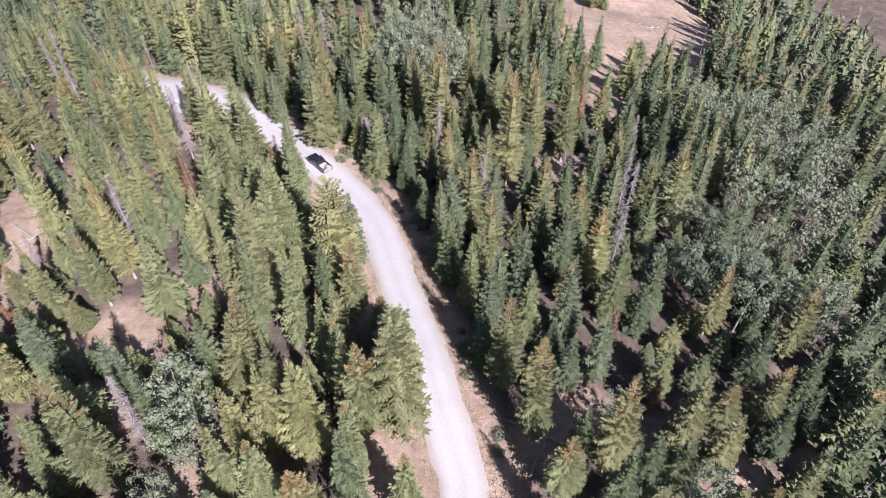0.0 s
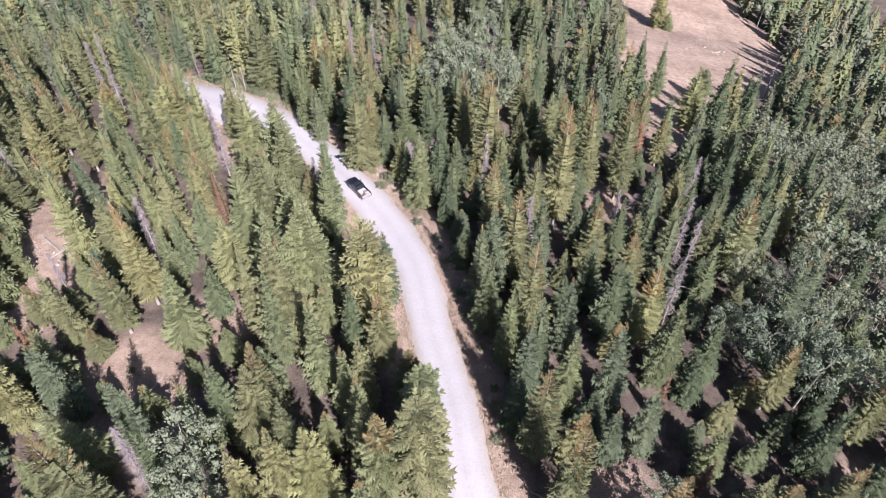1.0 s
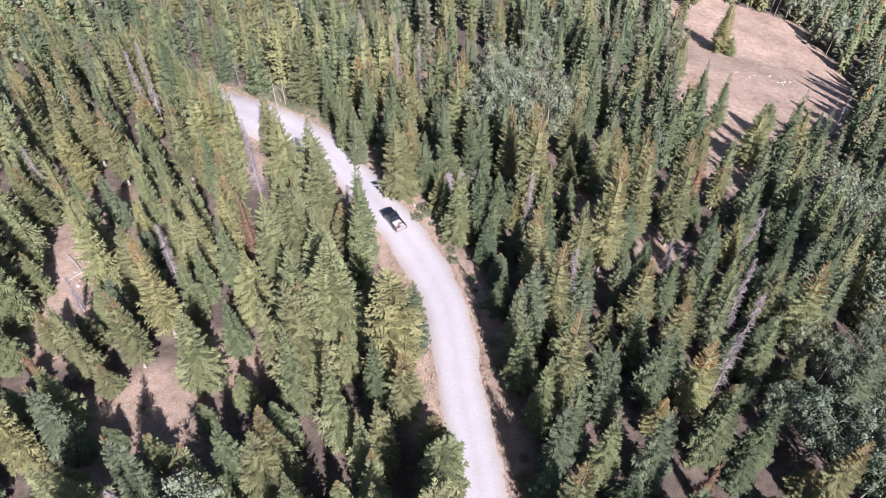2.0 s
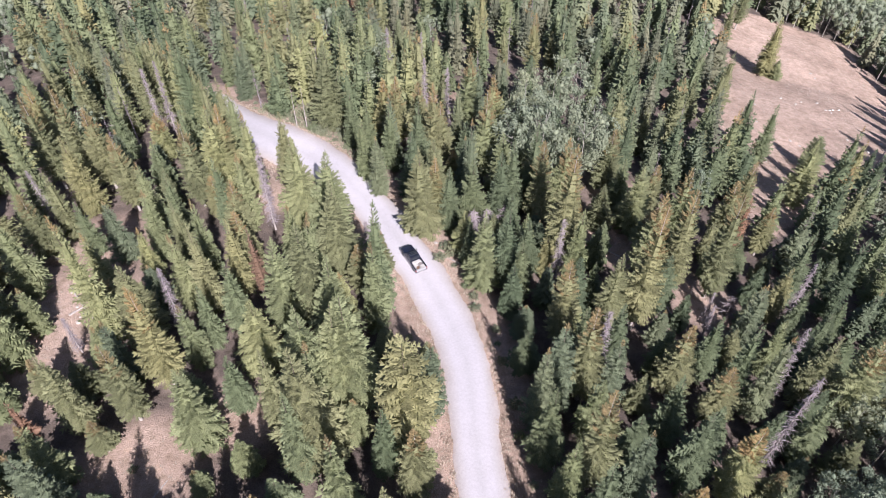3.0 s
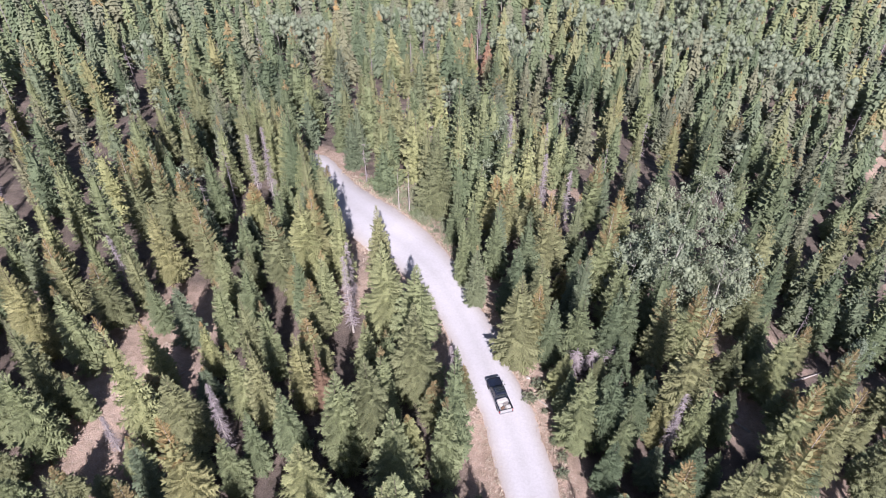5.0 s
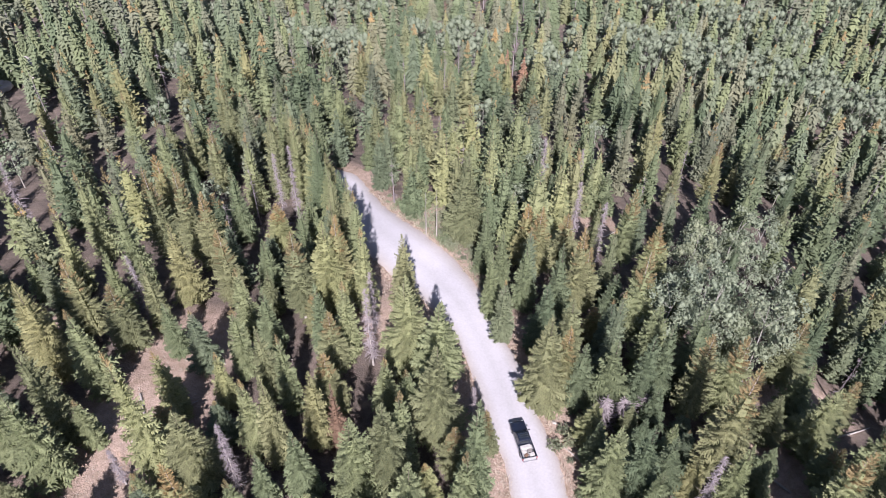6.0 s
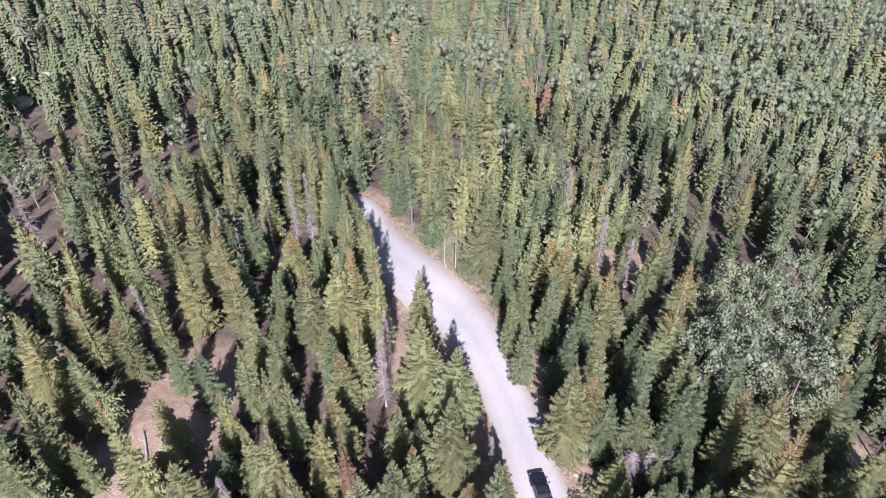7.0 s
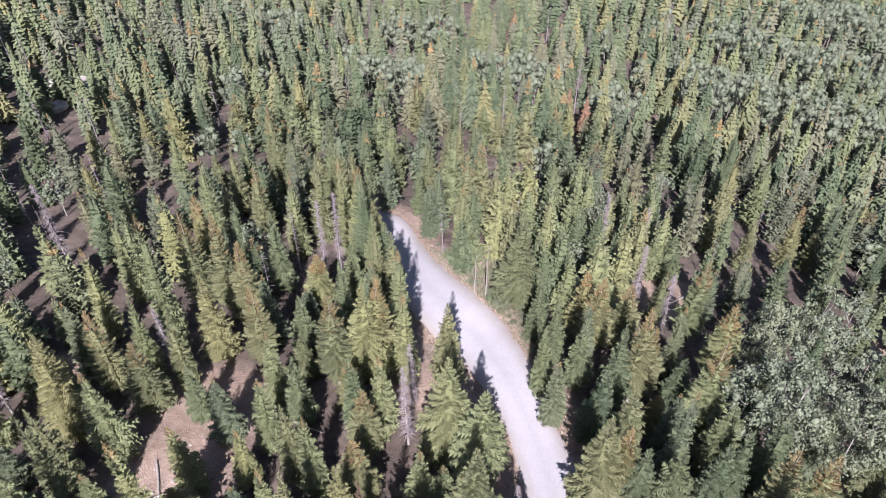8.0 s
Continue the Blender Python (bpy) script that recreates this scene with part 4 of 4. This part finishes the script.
def sheet(name, corners, material, parent, label="", thick=0.012):
    bm = bmesh.new()
    bm.faces.new([bm.verts.new(c) for c in corners])
    bmesh.ops.recalc_face_normals(bm, faces=bm.faces)
    bmesh.ops.solidify(bm, geom=bm.faces[:], thickness=thick)
    me = bpy.data.meshes.new(name)
    bm.to_mesh(me)
    bm.free()
    me.materials.append(material)
    return part(name, me, parent, label)


def wheel(x, y, parent):
    hub = part("wheel", mesh_from("axle_stub", *tube([(0, -0.10, 0), (0, 0.10, 0)], [0.09, 0.09], 10), [BLACK]), parent)
    hub.location = (x, y, 0.39)
    tyre = [(0, -0.13, 0), (0, -0.12, 0), (0, -0.07, 0), (0, 0.07, 0), (0, 0.12, 0), (0, 0.13, 0)]
    v, f = tube(tyre, [0.24, 0.35, 0.39, 0.39, 0.35, 0.24], 24)
    part("tyre", mesh_from("tyre", v, f, [RUBBER], smooth=True), hub)
    v, f = tube([(0, -0.115, 0), (0, -0.10, 0), (0, 0.10, 0), (0, 0.115, 0)], [0.03, 0.245, 0.245, 0.03], 20)
    part("rim", mesh_from("rim", v, f, [CHROME], smooth=True), hub, "silver alloy rim")


truck = tagged(new("pickup_truck"), "dark navy crew-cab pickup with a loaded open bed", "truck")
solid("body", [(-2.78, 0.52), (-2.30, 0.45), (-1.20, 0.42), (1.30, 0.42), (2.35, 0.46), (2.80, 0.55), (2.84, 0.86), (1.30, 1.00), (-0.78, 1.00), (-0.78, 0.60), (-2.78, 0.60)], 0.96, PAINT, truck, bevel=0.05)
solid("hood", [(1.20, 0.98), (2.74, 0.84), (2.70, 0.98), (2.30, 1.08), (1.20, 1.14)], 0.88, PAINT, truck, bevel=0.04)
solid("cab", [(-0.80, 0.98), (1.30, 0.98), (1.22, 1.12), (0.58, 1.66), (0.40, 1.72), (-0.50, 1.74), (-0.66, 1.68)], 0.92, PAINT, truck, "dark cab shell", bevel=0.05, taper=0.17)
sheet("windshield", [(1.205, -0.74, 1.17), (1.205, 0.74, 1.17), (0.635, 0.66, 1.64), (0.635, -0.66, 1.64)], GLASS, truck, "tinted windshield")
sheet("rear_window", [(-0.805, 0.62, 1.20), (-0.805, -0.62, 1.20), (-0.705, -0.58, 1.56), (-0.705, 0.58, 1.56)], GLASS, truck, "tinted rear window")
for sign in (-1, 1):
    sheet("side_window", [(1.00, sign * 0.905, 1.14), (0.25, sign * 0.905, 1.14), (0.25, sign * 0.805, 1.58), (0.60, sign * 0.805, 1.58)], GLASS, truck, "tinted side window")
    sheet("side_window", [(0.17, sign * 0.905, 1.14), (-0.62, sign * 0.905, 1.14), (-0.56, sign * 0.805, 1.58), (0.17, sign * 0.805, 1.58)], GLASS, truck, "tinted side window")
    block("bed_side", -2.80, -0.79, sign * 0.89 - 0.075, sign * 0.89 + 0.075, 0.58, 1.03, PAINT, truck, bevel=0.03)
    block("roof_rail", -0.42, 0.36, sign * 0.60 - 0.02, sign * 0.60 + 0.02, 1.735, 1.775, CHROME, truck, "thin bright roof rail", 0.008)
    block("door_handle", 0.28, 0.42, sign * 0.965 - 0.012, sign * 0.965 + 0.012, 0.90, 0.93, CHROME, truck, "", 0.004)
    block("wing_mirror", 1.00, 1.12, sign * 1.08 - 0.10, sign * 1.08 + 0.10, 1.10, 1.30, BLACK, truck, "black wing mirror", 0.03)
    block("headlight", 2.76, 2.84, sign * 0.74 - 0.14, sign * 0.74 + 0.14, 0.74, 0.90, LENS_CLEAR, truck, "clear headlight", 0.02)
    block("taillight", -2.825, -2.77, sign * 0.90 - 0.06, sign * 0.90 + 0.06, 0.68, 0.96, LENS_RED, truck, "red taillight", 0.015)
    block("fender_flare", 1.42, 2.28, sign * 0.965 - 0.025, sign * 0.965 + 0.025, 0.74, 0.82, BLACK, truck, "", 0.015)
    block("fender_flare", -2.18, -1.30, sign * 0.965 - 0.025, sign * 0.965 + 0.025, 0.74, 0.82, BLACK, truck, "", 0.015)
    for x in (1.85, -1.74):
        wheel(x, sign * 0.84, truck)
block("roof_panel", -0.40, 0.35, -0.56, 0.56, 1.735, 1.75, GLASS, truck, "dark glass roof panel", 0.005)
for x in (-0.28, 0.02, 0.30):
    block("roof_bar", x - 0.02, x + 0.02, -0.62, 0.62, 1.752, 1.785, CHROME, truck, "thin bright roof bar", 0.006)
block("bed_floor", -2.74, -0.82, -0.82, 0.82, 0.602, 0.66, LINER, truck, "grey ribbed bed liner", 0.005)
# liner grey instead of navy paint: sunlight on the tailgate put into its colour
block("tailgate", -2.84, -2.77, -0.83, 0.83, 0.60, 1.02, LINER, truck, "tailgate painted pale grey as if sunlit", 0.02)
block("front_bumper", 2.78, 2.93, -0.94, 0.94, 0.46, 0.66, CHROME, truck, "chrome front bumper", 0.03)
block("rear_bumper", -2.98, -2.80, -0.94, 0.94, 0.44, 0.60, CHROME, truck, "chrome rear bumper", 0.03)
block("grille", 2.82, 2.86, -0.56, 0.56, 0.66, 0.90, BLACK, truck, "black grille", 0.01)
block("number_plate", -2.99, -2.975, -0.16, 0.16, 0.47, 0.58, CANVAS, truck, "plain pale number plate", 0.002)
TRUCK_AT = int(np.argmin((LINE[:, 0] + 20.1) ** 2 + (LINE[:, 1] - 89.0) ** 2))
spot, way = LINE[TRUCK_AT] + NORMAL[TRUCK_AT] * -0.1, STEP_ALONG[TRUCK_AT]
fall = math.degrees(math.atan2(float(height(*(spot + way * 3)) - height(*(spot - way * 3))), 6))
TRUCK = pose(*spot, float(height(*LINE[TRUCK_AT])) + 0.045, 0, -fall, math.degrees(math.atan2(way[1], way[0]))) @ Matrix.Diagonal((0.92, 0.92, 0.92, 1))
truck.matrix_basis = TRUCK


def load(name, label, category, x, y, dx, dy, dz, material, turn, soft=0.06):
    ob = tagged(new(name), label, category, "load in the truck bed")
    block("cover" if soft > 0.05 else "box", -dx / 2, dx / 2, -dy / 2, dy / 2, 0, dz, material, ob, bevel=soft)
    ob.matrix_basis = TRUCK @ pose(x, y, 0.662, 0, 0, turn)


load("canvas_bundle", "pale canvas bundle lying in the truck bed", "bag", -1.20, 0.05, 0.62, 1.35, 0.42, CANVAS, 3, 0.12)
load("canvas_bag", "light canvas bag in the truck bed", "bag", -1.75, 0.42, 0.55, 0.50, 0.34, CANVAS, 20, 0.12)
load("crate", "grey crate in the truck bed", "crate", -1.72, -0.30, 0.45, 0.55, 0.32, CRATE, -14, 0.02)
load("brown_bag", "brown bag in the truck bed", "bag", -2.25, 0.28, 0.40, 0.52, 0.26, CORD, 35, 0.09)
load("cooler_box", "white cooler box in the truck bed", "cooler", -2.32, -0.42, 0.42, 0.62, 0.36, CANVAS, 5, 0.03)
